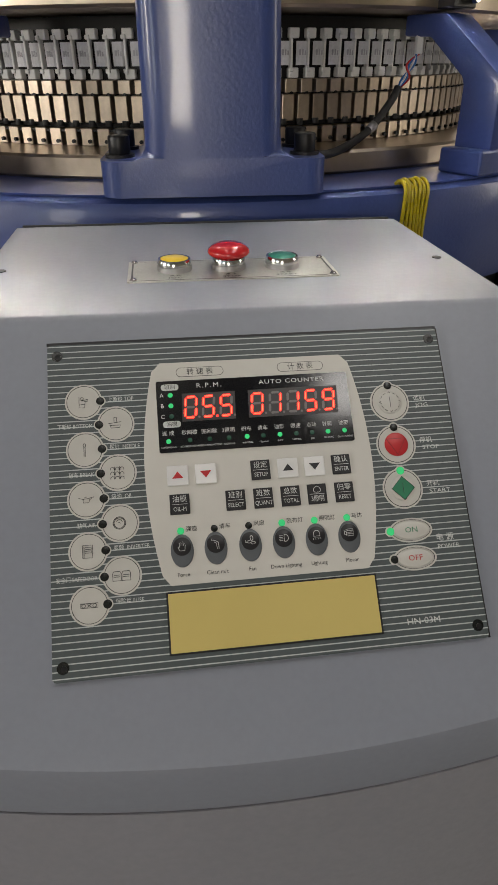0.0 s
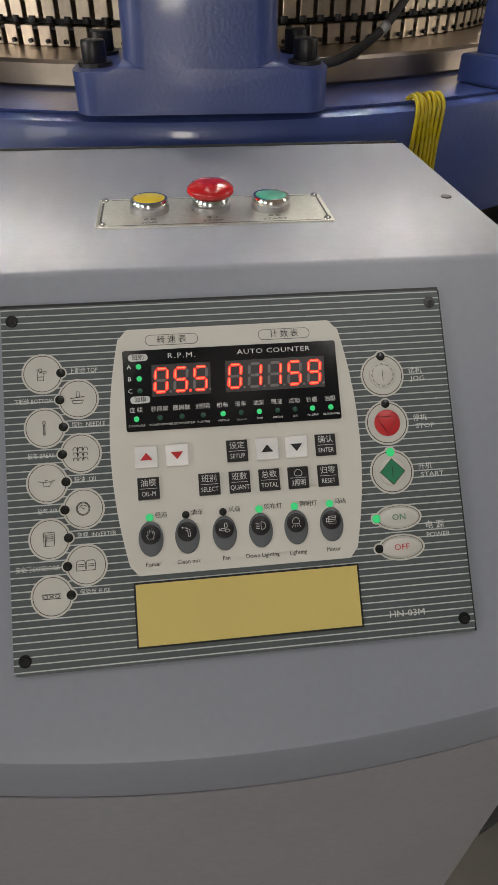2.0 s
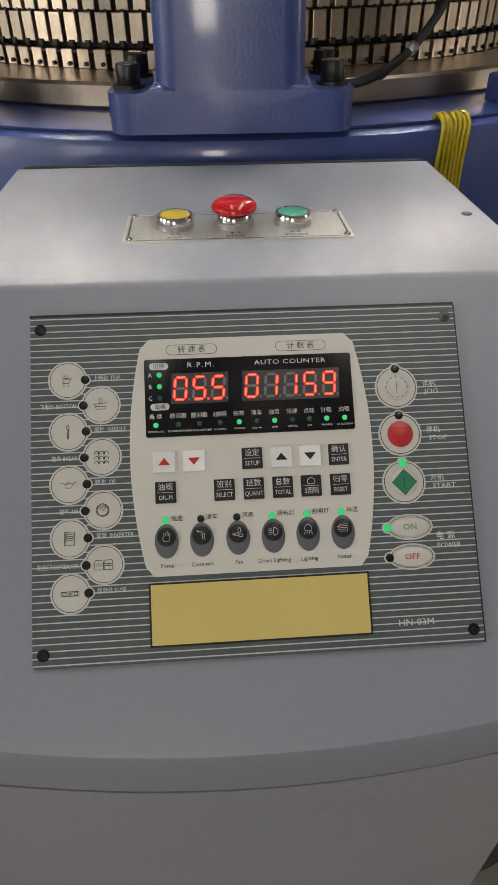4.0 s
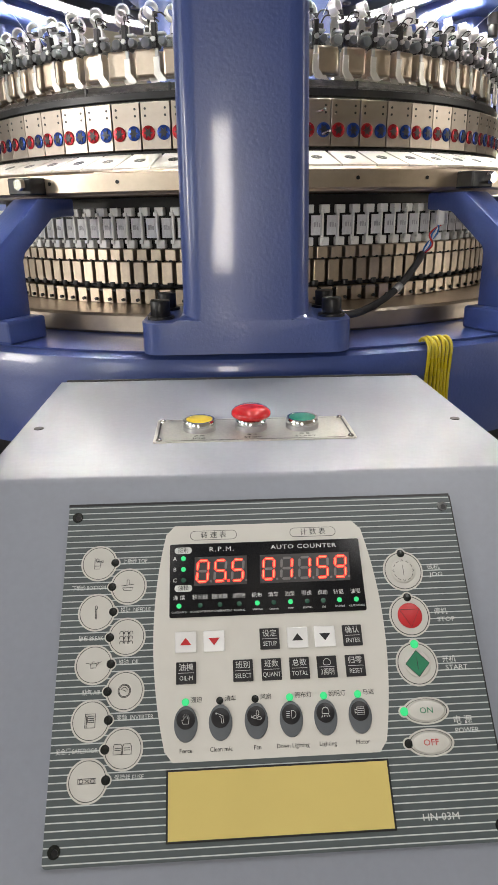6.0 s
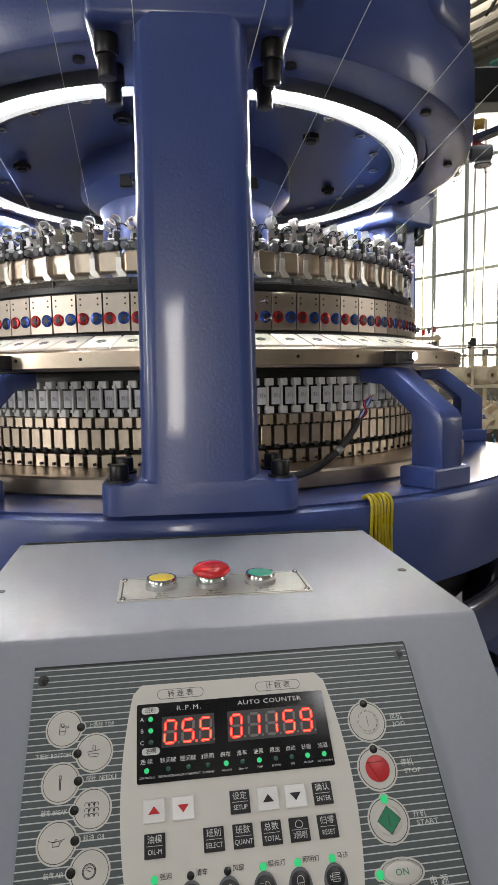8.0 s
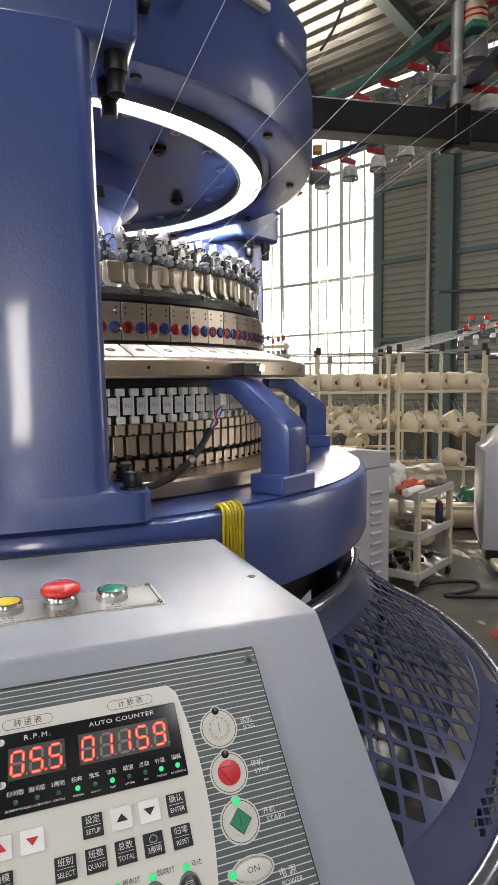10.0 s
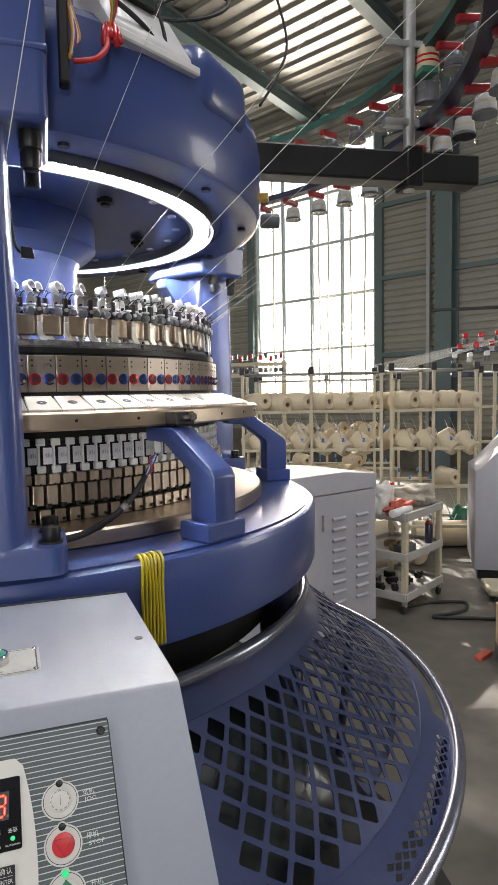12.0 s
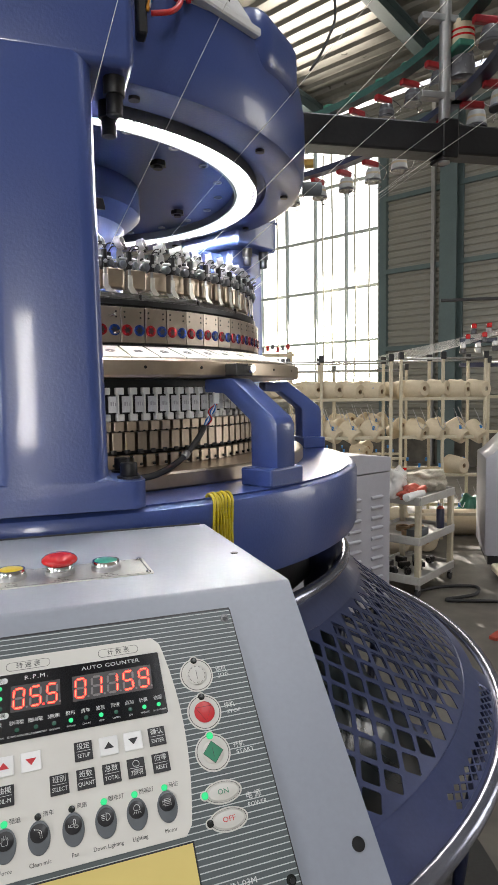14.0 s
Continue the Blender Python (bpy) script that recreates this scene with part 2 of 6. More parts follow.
def clad_wall(name, spans, label, matrix, height=EAVE):
    """A wall of sheet pieces round its openings: spans of (s0, s1, z0, z1)."""
    bm = bmesh.new()
    for s0, s1, z0, z1 in spans:
        bm_box(s1 - s0, 0.10, z1 - z0, ((s0 + s1) / 2, 0.09, (z0 + z1) / 2), bm=bm)
    w = tagged(part(name, bm, CLAD), label, "wall", kind="structure")
    w.matrix_world = matrix
    for s0, s1, z0, z1 in spans:
        sheet = corrugated("sheet", s1 - s0, z1 - z0, 0.13, 0.03, CLAD, w)
        sheet.location = (s0, 0.005, z0)
    return w


SIDE_S = (10.8, 14.4)
wall_window = clad_wall("wall_window", [(S0, WIN_S[0], 0.7, EAVE), (WIN_S[1], SIDE_S[0], 0.7, EAVE), (SIDE_S[1], S1, 0.7, EAVE), (*SIDE_S, 0.7, 1.2), (*SIDE_S, 5.6, EAVE), (*WIN_S, 0.7, WIN_Z[0]), (*WIN_S, WIN_Z[1], EAVE)],
                        "grey horizontally ribbed metal cladding wall", HALL)
plinth = tagged(part("plinth", bm_box(S1 - S0, 0.24, 0.7, ((S0 + S1) / 2, 0.06, 0.35)), CONCRETE, wall_window), kind="structure")
BACK = HALL @ Matrix.Translation((0, -NB, 0)) @ pose(0, 0, 0, 0, 0, 180)
bays = [(-14.0, -9.0), (-7.0, -2.0), (0.0, 5.0)]
spans, edge = [], -S1
for b0, b1 in bays:
    spans += [(edge, b0, 0, EAVE), (b0, b1, 0, 1.2), (b0, b1, 5.8, EAVE)]
    edge = b1
spans.append((edge, -S0, 0, EAVE))
wall_back = clad_wall("wall_back", spans, "grey ribbed metal cladding wall with window bays", BACK)
wl = tagged(part("wall_far", bm_box(NB, 0.12, 8.2, (0, 0.06, 4.1)), CLAD), "plain grey metal cladding end wall", "wall", kind="structure")
wl.matrix_world = HALL @ Matrix.Translation((S0, -NB / 2, 0)) @ pose(0, 0, 0, 0, 0, 90)
NEAR = HALL @ Matrix.Translation((S1, -NB / 2, 0)) @ pose(0, 0, 0, 0, 0, -90)
NX, NZ = (5.75, 7.05), (0.5, 3.7)
clad_wall("wall_near", [(-12, NX[0], 0, 8.2), (NX[1], 12, 0, 8.2), (*NX, 0, NZ[0]), (*NX, NZ[1], 8.2)], "grey ribbed metal cladding end wall with a window", NEAR)


def window_grid(name, s0, s1, z0, z1, cols, rows, matrix, label):
    w = thing(name, (0, 0, 0), label, "window")
    w["kind"] = "structure"
    w.matrix_world = matrix
    t = 0.055
    for i in range(cols + 1):
        s = s0 + (s1 - s0) * i / cols
        part("mullion", bm_box(t, 0.08, z1 - z0, (s, 0.05, (z0 + z1) / 2), 0.006, 1), BLOOMSTEEL, w)
    for z in rows:
        part("transom", bm_box(s1 - s0, 0.06, t, ((s0 + s1) / 2, 0.05, z), 0.006, 1), BLOOMSTEEL, w)
    zz = sorted(rows)
    for i in range(cols):
        for j in range(len(zz) - 1):
            a, b = s0 + (s1 - s0) * i / cols, s0 + (s1 - s0) * (i + 1) / cols
            p = part("pane", bm_box(b - a - t, 0.006, zz[j + 1] - zz[j] - t, ((a + b) / 2, 0.06, (zz[j] + zz[j + 1]) / 2)), PANE, w)
            p.visible_shadow = False
    return w


window_1 = window_grid("window_1", *WIN_S, *WIN_Z, 4, (1.37, 2.49, 3.60, 4.72, 5.77, 6.67), HALL, "tall bright factory window with green steel glazing bars")
window_grid("window_6", *SIDE_S, 1.2, 5.6, 4, (1.2, 2.3, 3.4, 4.5, 5.6), HALL, "tall bright factory window with green steel glazing bars")
for k, (b0, b1) in enumerate(bays):
    window_grid("window_%d" % (k + 2), b0, b1, 1.2, 5.8, 5, (1.2, 2.3, 3.5, 4.6, 5.8), BACK, "wide factory window with green steel glazing bars")
window_grid("window_5", *NX, *NZ, 2, (0.5, 2.1, 3.7), NEAR, "tall narrow factory window with pale glazing bars")
for s in (WIN_S[0] - 0.14, WIN_S[1] + 0.14):
    tagged(hall_piece("trim", bm_box(0.16, 0.10, 6.6, (s, -0.02, 3.7)), GREENSTEEL, "green grey steel window jamb"), category="trim")
for s, w in ((1.84, 0.32), (6.2, 0.32), (-4.6, 0.32), (10.6, 0.32)):
    bm = bm_box(w, 0.03, EAVE, (s, -0.33, EAVE / 2))
    bm_box(w, 0.03, EAVE, (s, -0.03, EAVE / 2), bm=bm)
    bm_box(0.03, 0.28, EAVE, (s, -0.18, EAVE / 2), bm=bm)
    hall_piece("column", bm, GREENSTEEL, "green grey painted steel column against the cladding wall")
for z in (2.27, 3.79, 5.20, 6.57):
    hall_piece("girt", bm_box(S1 - WIN_S[1] - 0.2, 0.07, 0.09, ((S1 + WIN_S[1] + 0.2) / 2, -0.05, z)), GREENSTEEL, "horizontal painted steel wall rail")
    hall_piece("girt", bm_box(WIN_S[0] - 0.2 - S0, 0.07, 0.09, ((S0 + WIN_S[0] - 0.2) / 2, -0.05, z)), GREENSTEEL, "horizontal painted steel wall rail")
for s in (1.45, 4.0):
    hall_piece("wall_post", bm_box(0.07, 0.07, EAVE, (s, -0.12, EAVE / 2)), GALV, "slim upright steel post on the cladding")


def roof_half(name, n0, n1, z0, z1):
    """Roof sheet with ribs along the hall."""
    bm = bmesh.new()
    run, pitch = n1 - n0, 0.30
    k = int(run / pitch)
    prof = []
    for i in range(k + 1):
        for u, d in ((0, 0), (0.50, 0), (0.62, 0.055), (0.88, 0.055)):
            v = min(run, (i + u) * pitch)
            prof.append((n0 + v, z0 + (z1 - z0) * v / run - d))
    lo = [bm.verts.new((S0, -n, z)) for n, z in prof] + [bm.verts.new((S0, -n, z + 0.2)) for n, z in reversed(prof)]
    hi = [bm.verts.new((S1, -n, z)) for n, z in prof] + [bm.verts.new((S1, -n, z + 0.2)) for n, z in reversed(prof)]
    m = len(lo)
    for i in range(m):
        bm.faces.new((lo[i], hi[i], hi[(i + 1) % m], lo[(i + 1) % m]))
    return hall_piece(name, bm, ROOFM, "ribbed metal roof sheeting seen from below")


roof_half("ceiling", -0.2, 12.0, EAVE + 0.16, PEAK + 0.16)
roof_half("ceiling_rear", 12.0, 24.2, PEAK + 0.16, EAVE + 0.16)
for s in (-3.7, -0.97, 1.7, 4.5, 7.2, 10.0, 12.7):
    bm = bmesh.new()
    ang = math.atan(RISE)
    for y, z, h, w in ((0, 0, 0.02, 0.20), (0, -0.26, 0.02, 0.20), (0, -0.13, 0.26, 0.012)):
        bm_box(w, 12.06, h, (s, -6.0, EAVE + 0.07 + RISE * 6 + z), bm=bm, rot=pose(0, 0, 0, -math.degrees(ang)))
    hall_piece("roof_beam", bm, GREENSTEEL, "green painted steel roof beam")
    bm = bm_box(0.2, 12.06, 0.28, (s, -18.0, EAVE - 0.06 + RISE * 6), rot=pose(0, 0, 0, math.degrees(ang)))
    hall_piece("roof_beam", bm, GREENSTEEL, "green painted steel roof beam")

# added lamps out of view, lighting tops from above: white boards under the roof
for n in (8.5, 12.5):
    z = EAVE + RISE * min(n, 24 - n) + 0.10
    sk = tagged(part("skylight", bm_box(9.0, 0.9, 0.02, (0, 0, 0), 0.004, 1), WHITEPL), "added pale lamp board out of view under the roof sheeting", "rooflight", kind="structure")
    sk.matrix_world = HALL @ Matrix.Translation((7.0, -n, z - 0.03))
    area("rooflight", wall_at(7.0, n, z - 0.06), wall_at(7.0, n, 0), 0.9, 8.8, 230 if n < 10 else 110, (0.97, 0.99, 1.0)).rotation_euler.rotate_axis("Z", 0)

# daylight through the openings
c = wall_at(-1.38, 0.12, 3.85)
area("window light", c, wall_at(-1.38, 5, 3.0), 3.0, 5.2, 380, (1.0, 0.91, 0.78))
area("near light", wall_at(S1 - 0.15, 18.4, 2.1), wall_at(S1 - 8, 17.5, 2.1), 1.2, 3.1, 270, (1.0, 0.97, 0.92))
area("side light", wall_at(12.6, 0.15, 3.4), wall_at(12.6, 6, 2.6), 3.4, 4.2, 150, (1.0, 0.94, 0.85))
for b0, b1 in bays:
    s = -(b0 + b1) / 2
    area("bay light", wall_at(s, NB - 0.15, 3.4), wall_at(s, NB - 8, 3.2), 2.6, 3.0, 440 if b0 == -7.0 else 100, (1.0, 0.98, 0.95))

# ---- the knitting machine ----
AX, AY, SIZE = 0.0265, 1.712, 1.035
ZB = 1.293
MT = Matrix.Translation((AX, AY, ZB * (1 - SIZE))) @ Matrix.Scale(SIZE, 4)      # machine measures, scaled about the bed's top
machine = thing("knitting_machine", (0, 0, 0), "blue circular knitting machine with steel cam rings", "machine")
machine.matrix_world = MT

bed = part("bed", bm_lathe([(0.60, 1.150), (0.805, 1.143), (0.821, 1.147), (0.826, 1.159), (0.827, 1.278), (0.823, 1.289), (0.813, ZB), (0.60, ZB)], 180), BLUE, machine, smooth=35)
part("bed_top", bm_lathe([(0.58, ZB + 0.001), (0.807, ZB + 0.001), (0.809, ZB + 0.004), (0.58, ZB + 0.004)], 180), BLUE, bed, smooth=35)
part("base_ring", bm_lathe([(0.45, ZB + 0.004), (0.686, ZB + 0.004), (0.690, ZB + 0.008), (0.690, 1.325), (0.686, 1.329), (0.600, 1.331), (0.598, 1.327), (0.45, 1.327)], 180), BRONZE, machine, smooth=35)
part("core", bm_lathe([(0.40, 1.32), (0.548, 1.32), (0.548, 1.50), (0.40, 1.50)], 120), BLACK, machine, smooth=35)
plate = part("carrier_plate", bm_lathe([(0.46, 1.502), (0.676, 1.502), (0.680, 1.506), (0.680, 1.531), (0.676, 1.535), (0.46, 1.535)], 180), BRONZE, machine, smooth=35)
part("dial_ring", bm_lathe([(0.44, 1.53), (0.562, 1.53), (0.562, 1.640), (0.568, 1.642), (0.568, 1.652), (0.556, 1.656), (0.44, 1.656)], 180), BLACK, machine, smooth=35)
part("dial_plate", bm_lathe([(0.0, 1.60), (0.46, 1.60), (0.46, 1.640), (0.30, 1.66), (0.0, 1.66)], 96), BLACK, machine, smooth=35)

# posts at 0, 120 and 240 degrees
def build_post():
    post = bpy.data.objects.new("post", None)
    scene.collection.objects.link(post)
    post.parent = machine
    # casting: foot and rounded column in one, -y outwards
    h = ZB + 0.0045
    half = [(0.140, h), (0.140, 1.339), (0.098, 1.340), (0.089, 1.343), (0.0845, 1.350), (0.0835, 1.365), (0.0755, 1.99)]
    bm = bm_prism(half + [(-x, z) for x, z in reversed(half)], 0.160, "y", (0, -0.081, 0))
    soft = []
    for e in bm.edges:
        a, b = e.verts[0].co, e.verts[1].co
        if abs(a.y - b.y) < 1e-5 and min(abs(a.x), abs(b.x)) > 0.07 and (max(a.z, b.z) > 1.345 or abs(a.x - b.x) < 1e-5):
            soft.append(e)
    bmesh.ops.bevel(bm, geom=soft, offset=0.026, segments=6, profile=0.5, affect="EDGES")
    part("casting", bm, BLUE, post, smooth=35)
    for x in (-0.117, 0.117):
        for y in (-0.038, 0.045):
            b = part("bolt", bm_cyl(0.0135, 0.022, (x, y, 1.3425), seg=24, bevel=0.002), BLACK, post, smooth=40)
            bm = bm_cyl(0.0185, 0.004, (x, y, 1.3395), seg=24)
            part("washer", bm, BLACK, b)
    # head lug
    bm = bm_box(0.276, 0.202, 0.336, (0, 0.0195, 2.112), 0.014, 4)
    bm_box(0.280, 0.206, 0.010, (0, 0.0195, 2.044), 0.004, 2, bm=bm)
    part("head", bm, BLUE, post, smooth=40)
    part("gusset", bm_prism([(0.06, 1.935), (0.17, 1.935), (0.17, 1.905), (0.06, 1.78)], 0.05, "x", (-0.025, 0, 0), 0.004), BLUE, post, smooth=30)
    for x in (-0.112, 0.112):
        for y in (-0.038, 0.045):
            b = part("bolt", bm_cyl(0.0165, 0.030, (x, y, 1.918), seg=20, bevel=0.002), BLACK, post, smooth=40)
            part("nut", bm_cyl(0.0125, 0.030, (x, y, 1.890), seg=20, bevel=0.002), BLACK, b, smooth=40)
    return post


front_post = build_post()
front_post.matrix_local = polar(0.25, 0.745, 0)
for deg in (120.25, 240.25):
    copy_thing(front_post, polar(deg, 0.745, 0))

# bracket legs that carry the plate
def build_leg():
    leg = bpy.data.objects.new("bracket", None)
    scene.collection.objects.link(leg)
    leg.parent = machine
    part("base", bm_box(0.100, 0.074, 0.034, (0, 0.0, ZB + 0.004 + 0.017), 0.004, 2), BLUE, leg)
    poly = [(-0.034, ZB + 0.036), (-0.034, 1.412), (-0.026, 1.425), (0.075, 1.499), (0.150, 1.499), (0.150, 1.472), (0.100, 1.470), (0.034, 1.420), (0.030, 1.410), (0.030, ZB + 0.036)]
    part("arm", bm_prism(poly, 0.056, "x", (-0.028, 0, 0), 0.004), BLUE, leg, smooth=30)
    cl = part("clamp", bm_box(0.048, 0.040, 0.024, (0, 0.085, 1.516), 0.002, 1), BLACK, leg)
    part("bolt", bm_cyl(0.0085, 0.012, (0.010, 0.065, 1.518), seg=6, rot=pose(0, 0, 0, 90)), CHROME, cl)
    return leg


leg0 = build_leg()
leg0.matrix_local = polar(31.7, 0.775, 0)
for deg in (91.7, 151.7, 211.7, 271.7, 331.7):
    copy_thing(leg0, polar(deg, 0.775, 0))

# casing above
prof = [(0.0, 2.007), (0.595, 2.007), (0.600, 1.995), (0.676, 1.988), (0.690, 1.993), (0.697, 2.01), (0.700, 2.07), (0.699, 2.14), (0.691, 2.185), (0.667, 2.210), (0.620, 2.222), (0.0, 2.226)]
casing = part("casing", bm_lathe(prof, 180, closed=False), BLUE, machine, smooth=30)
part("hub", bm_lathe([(0.0, 1.66), (0.215, 1.66), (0.215, 1.885), (0.222, 1.905), (0.250, 1.925), (0.265, 1.94), (0.265, 2.007), (0.0, 2.007)], 72, closed=False), BLUE, machine, smooth=30)
LEDZ = 1.980
TRAY = mat("dull grey lamp channel", (0.16, 0.17, 0.18), 0.45, 0.3, 0.1, 40, 0.03)
part("lamp_tray", bm_lathe([(0.520, LEDZ + 0.008), (0.572, LEDZ + 0.008), (0.575, LEDZ + 0.002), (0.577, LEDZ + 0.002), (0.577, LEDZ + 0.028), (0.516, LEDZ + 0.028), (0.516, LEDZ + 0.004), (0.518, LEDZ + 0.004)], 180), TRAY, machine, "grey metal lamp channel", smooth=30)
part("lamp_ring", bm_lathe([(0.524, LEDZ + 0.004), (0.526, LEDZ + 0.001), (0.542, LEDZ + 0.001), (0.544, LEDZ + 0.004), (0.544, LEDZ + 0.008), (0.524, LEDZ + 0.008)], 180), LEDSOFT, machine, "glowing white LED ring lamp", smooth=30)
bead = bm_box(0.0075, 0.0090, 0.0040, (0, 0, 0), 0.0005, 1)
strip = part("led_bead", bead, LEDW, machine)
strip.matrix_local = polar(0, 0.557, LEDZ + 0.0055)
for k in range(1, 180):
    again("led_bead", strip.data, polar(2.0 * k, 0.557, LEDZ + 0.0055), machine)

# ---- the control box ----
PANEL = pose(0.044, 0.383, 1.171, 44.462, 0.615, 3.014)
BOXM = pose(0.044, 0.383, 1.171, 0, 0.615, 3.014)
control_box = thing("control_box", (0, 0, 0), "grey blue painted sheet steel control box with sloping front", "control box")
control_box.matrix_world = BOXM
HW, TOPZ, FY = 0.2335, 0.1045, 0.1065
SL = 44.462


# the box's grey blue paint again, lightened to lift the shaded pedestal
PEDESTAL = mat("lightened grey blue pedestal enamel", (0.29, 0.29, 0.325), 0.26, 0.0, 0.06, 140, 0.03, 0.2, 30, 0.04)


def front_bow(x):
    return 0.0165 * (1 - (x / HW) ** 2)


def box_body():
    """Side outline pushed across, its front bowed below."""
    bm = bmesh.new()
    n = 24
    rows = []
    for i in range(n + 1):
        x = -HW + 2 * HW * i / n
        fy = -0.1185 - front_bow(x)
        fz = fy * math.tan(radians(SL))
        r = 0.0035
        sec = [(0.424, TOPZ), (FY + r, TOPZ), (FY + r * 0.3, TOPZ - r * 0.25), (FY - r * 0.7, TOPZ - r * 0.95), (fy + 0.005, fz + 0.005), (fy + 0.0012, fz + 0.0006), (fy, fz - 0.004), (fy + 0.001, fz - 0.0490), (fy + 0.004, fz - 0.050), (0.424, fz - 0.050)]
        rows.append([bm.verts.new((x, y, z)) for y, z in sec])
    m = len(rows[0])
    for i in range(n):
        for k in range(m):
            bm.faces.new((rows[i][k], rows[i][(k + 1) % m], rows[i + 1][(k + 1) % m], rows[i + 1][k]))
    bm.faces.new(rows[0]), bm.faces.new(rows[-1][::-1])
    bmesh.ops.recalc_face_normals(bm, faces=bm.faces)
    return bm


body = part("body", box_body(), GREYBLUE, control_box, smooth=25)
for x in (-0.2165, 0.2165):
    part("screw_hole", bm_cyl(0.0048, 0.0012, (x, 0.238, TOPZ - 0.0005), seg=20), BLACK, control_box)
part("screw_hole", bm_cyl(0.0058, 0.0012, (0.2155, -0.103 * math.cos(radians(SL)), -0.103 * math.sin(radians(SL))), seg=20, rot=pose(0, 0, 0, SL)), BLACK, control_box)
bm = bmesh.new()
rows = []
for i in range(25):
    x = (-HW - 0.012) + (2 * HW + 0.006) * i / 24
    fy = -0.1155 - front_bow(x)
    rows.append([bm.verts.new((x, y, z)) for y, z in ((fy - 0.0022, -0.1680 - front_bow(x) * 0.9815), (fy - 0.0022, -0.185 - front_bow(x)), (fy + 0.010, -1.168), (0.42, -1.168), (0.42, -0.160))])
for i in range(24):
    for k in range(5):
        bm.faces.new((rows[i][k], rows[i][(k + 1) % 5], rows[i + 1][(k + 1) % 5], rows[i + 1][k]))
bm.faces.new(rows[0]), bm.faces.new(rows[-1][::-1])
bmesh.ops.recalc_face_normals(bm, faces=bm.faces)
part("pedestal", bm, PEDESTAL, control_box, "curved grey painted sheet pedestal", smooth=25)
bm = bmesh.new()
rows = []
for i in range(25):
    x = -HW + 2 * HW * i / 24
    fy = -0.1150 - front_bow(x)
    z = (-0.1185 - front_bow(x)) * math.tan(radians(SL)) - 0.0492
    rows.append([bm.verts.new(q) for q in ((x, fy, z), (x, fy, z - 0.0060), (x, fy + 0.02, z - 0.0060), (x, fy + 0.02, z))])
for i in range(24):
    for k in range(4):
        bm.faces.new((rows[i][k], rows[i][(k + 1) % 4], rows[i + 1][(k + 1) % 4], rows[i + 1][k]))
bmesh.ops.recalc_face_normals(bm, faces=bm.faces)
part("seam", bm, RUBBER, control_box, "dark seam between box and pedestal")
# black strip painting the shadow gap between the box's back and the bed
part("shadow_gap", bm_box(0.455, 0.004, 0.006, (0, 0.426, TOPZ - 0.001), 0.001, 1), RUBBER, control_box)

# -- panel materials
def striped():
    m = mat("striped panel print", (0.075, 0.092, 0.095), 0.45, 0, 0.08, 90, 0.03)
    n, l = m.node_tree.nodes, m.node_tree.links
    tc, sep = n.new("ShaderNodeTexCoord"), n.new("ShaderNodeSeparateXYZ")
    l.new(tc.outputs["Object"], sep.inputs[0])
    mul, fr, lt = n.new("ShaderNodeMath"), n.new("ShaderNodeMath"), n.new("ShaderNodeMath")
    mul.operation, fr.operation, lt.operation = "MULTIPLY", "FRACT", "LESS_THAN"
    mul.inputs[1].default_value, lt.inputs[1].default_value = 1 / 0.00465, 0.17
    l.new(sep.outputs[1], mul.inputs[0]), l.new(mul.outputs[0], fr.inputs[0]), l.new(fr.outputs[0], lt.inputs[0])
    b = n["Principled BSDF"]
    src = b.inputs["Base Color"].links[0].from_socket
    mix = n.new("ShaderNodeMix")
    mix.data_type = "RGBA"
    mix.inputs[7].default_value = (0.50, 0.53, 0.52, 1)
    l.new(lt.outputs[0], mix.inputs[0]), l.new(src, mix.inputs[6]), l.new(mix.outputs[2], b.inputs["Base Color"])
    return m


STRIPED = striped()
CREAM = mat("cream keypad film", (0.60, 0.585, 0.54), 0.42, 0, 0.04, 60, 0.03)
BUTTONW = mat("off white button film", (0.55, 0.54, 0.50), 0.4, 0, 0.04, 60, 0.02)
INK = mat("black ink", (0.012, 0.012, 0.014), 0.4, 0, 0.1, 60, 0.0)
KEYBLACK = mat("black key film", (0.014, 0.014, 0.016), 0.35, 0, 0.1, 60, 0.02)
WINDOWBLACK = mat("smoked display window", (0.006, 0.006, 0.008), 0.12, 0, 0.1, 60, 0.0, 0.3)
DIGITBACK = mat("grey digit face", (0.045, 0.043, 0.045), 0.35, 0, 0.1, 60, 0.0)
SEGOFF = mat("unlit segment", (0.17, 0.165, 0.165), 0.4, 0, 0.05, 60, 0.0)
LIGHTINK = mat("pale print", (0.60, 0.61, 0.60), 0.5, 0, 0.05, 60, 0.0)
REDINK = mat("red print", (0.50, 0.025, 0.03), 0.4, 0, 0.05, 60, 0.0)
GREENINK = mat("green print", (0.02, 0.20, 0.10), 0.4, 0, 0.05, 60, 0.0)
OVALGREY = mat("slate oval print", (0.10, 0.11, 0.12), 0.4, 0, 0.06, 60, 0.02)
GOLD = mat("gold name film", (0.64, 0.51, 0.17), 0.38, 0.1, 0.05, 14, 0.03)
LEDOFF = mat("unlit lamp lens", (0.012, 0.014, 0.013), 0.25, 0, 0.1, 60, 0.0)
LEDDIM = mat("unlit green lens", (0.015, 0.07, 0.045), 0.25, 0, 0.1, 60, 0.0)
LEDON = glow("lit green lamp", (0.01, 0.80, 0.27), 0.42, (0.02, 0.3, 0.1))
SEGON = glow("lit red segment", (1.0, 0.018, 0.012), 3.0, (0.3, 0.02, 0.01))
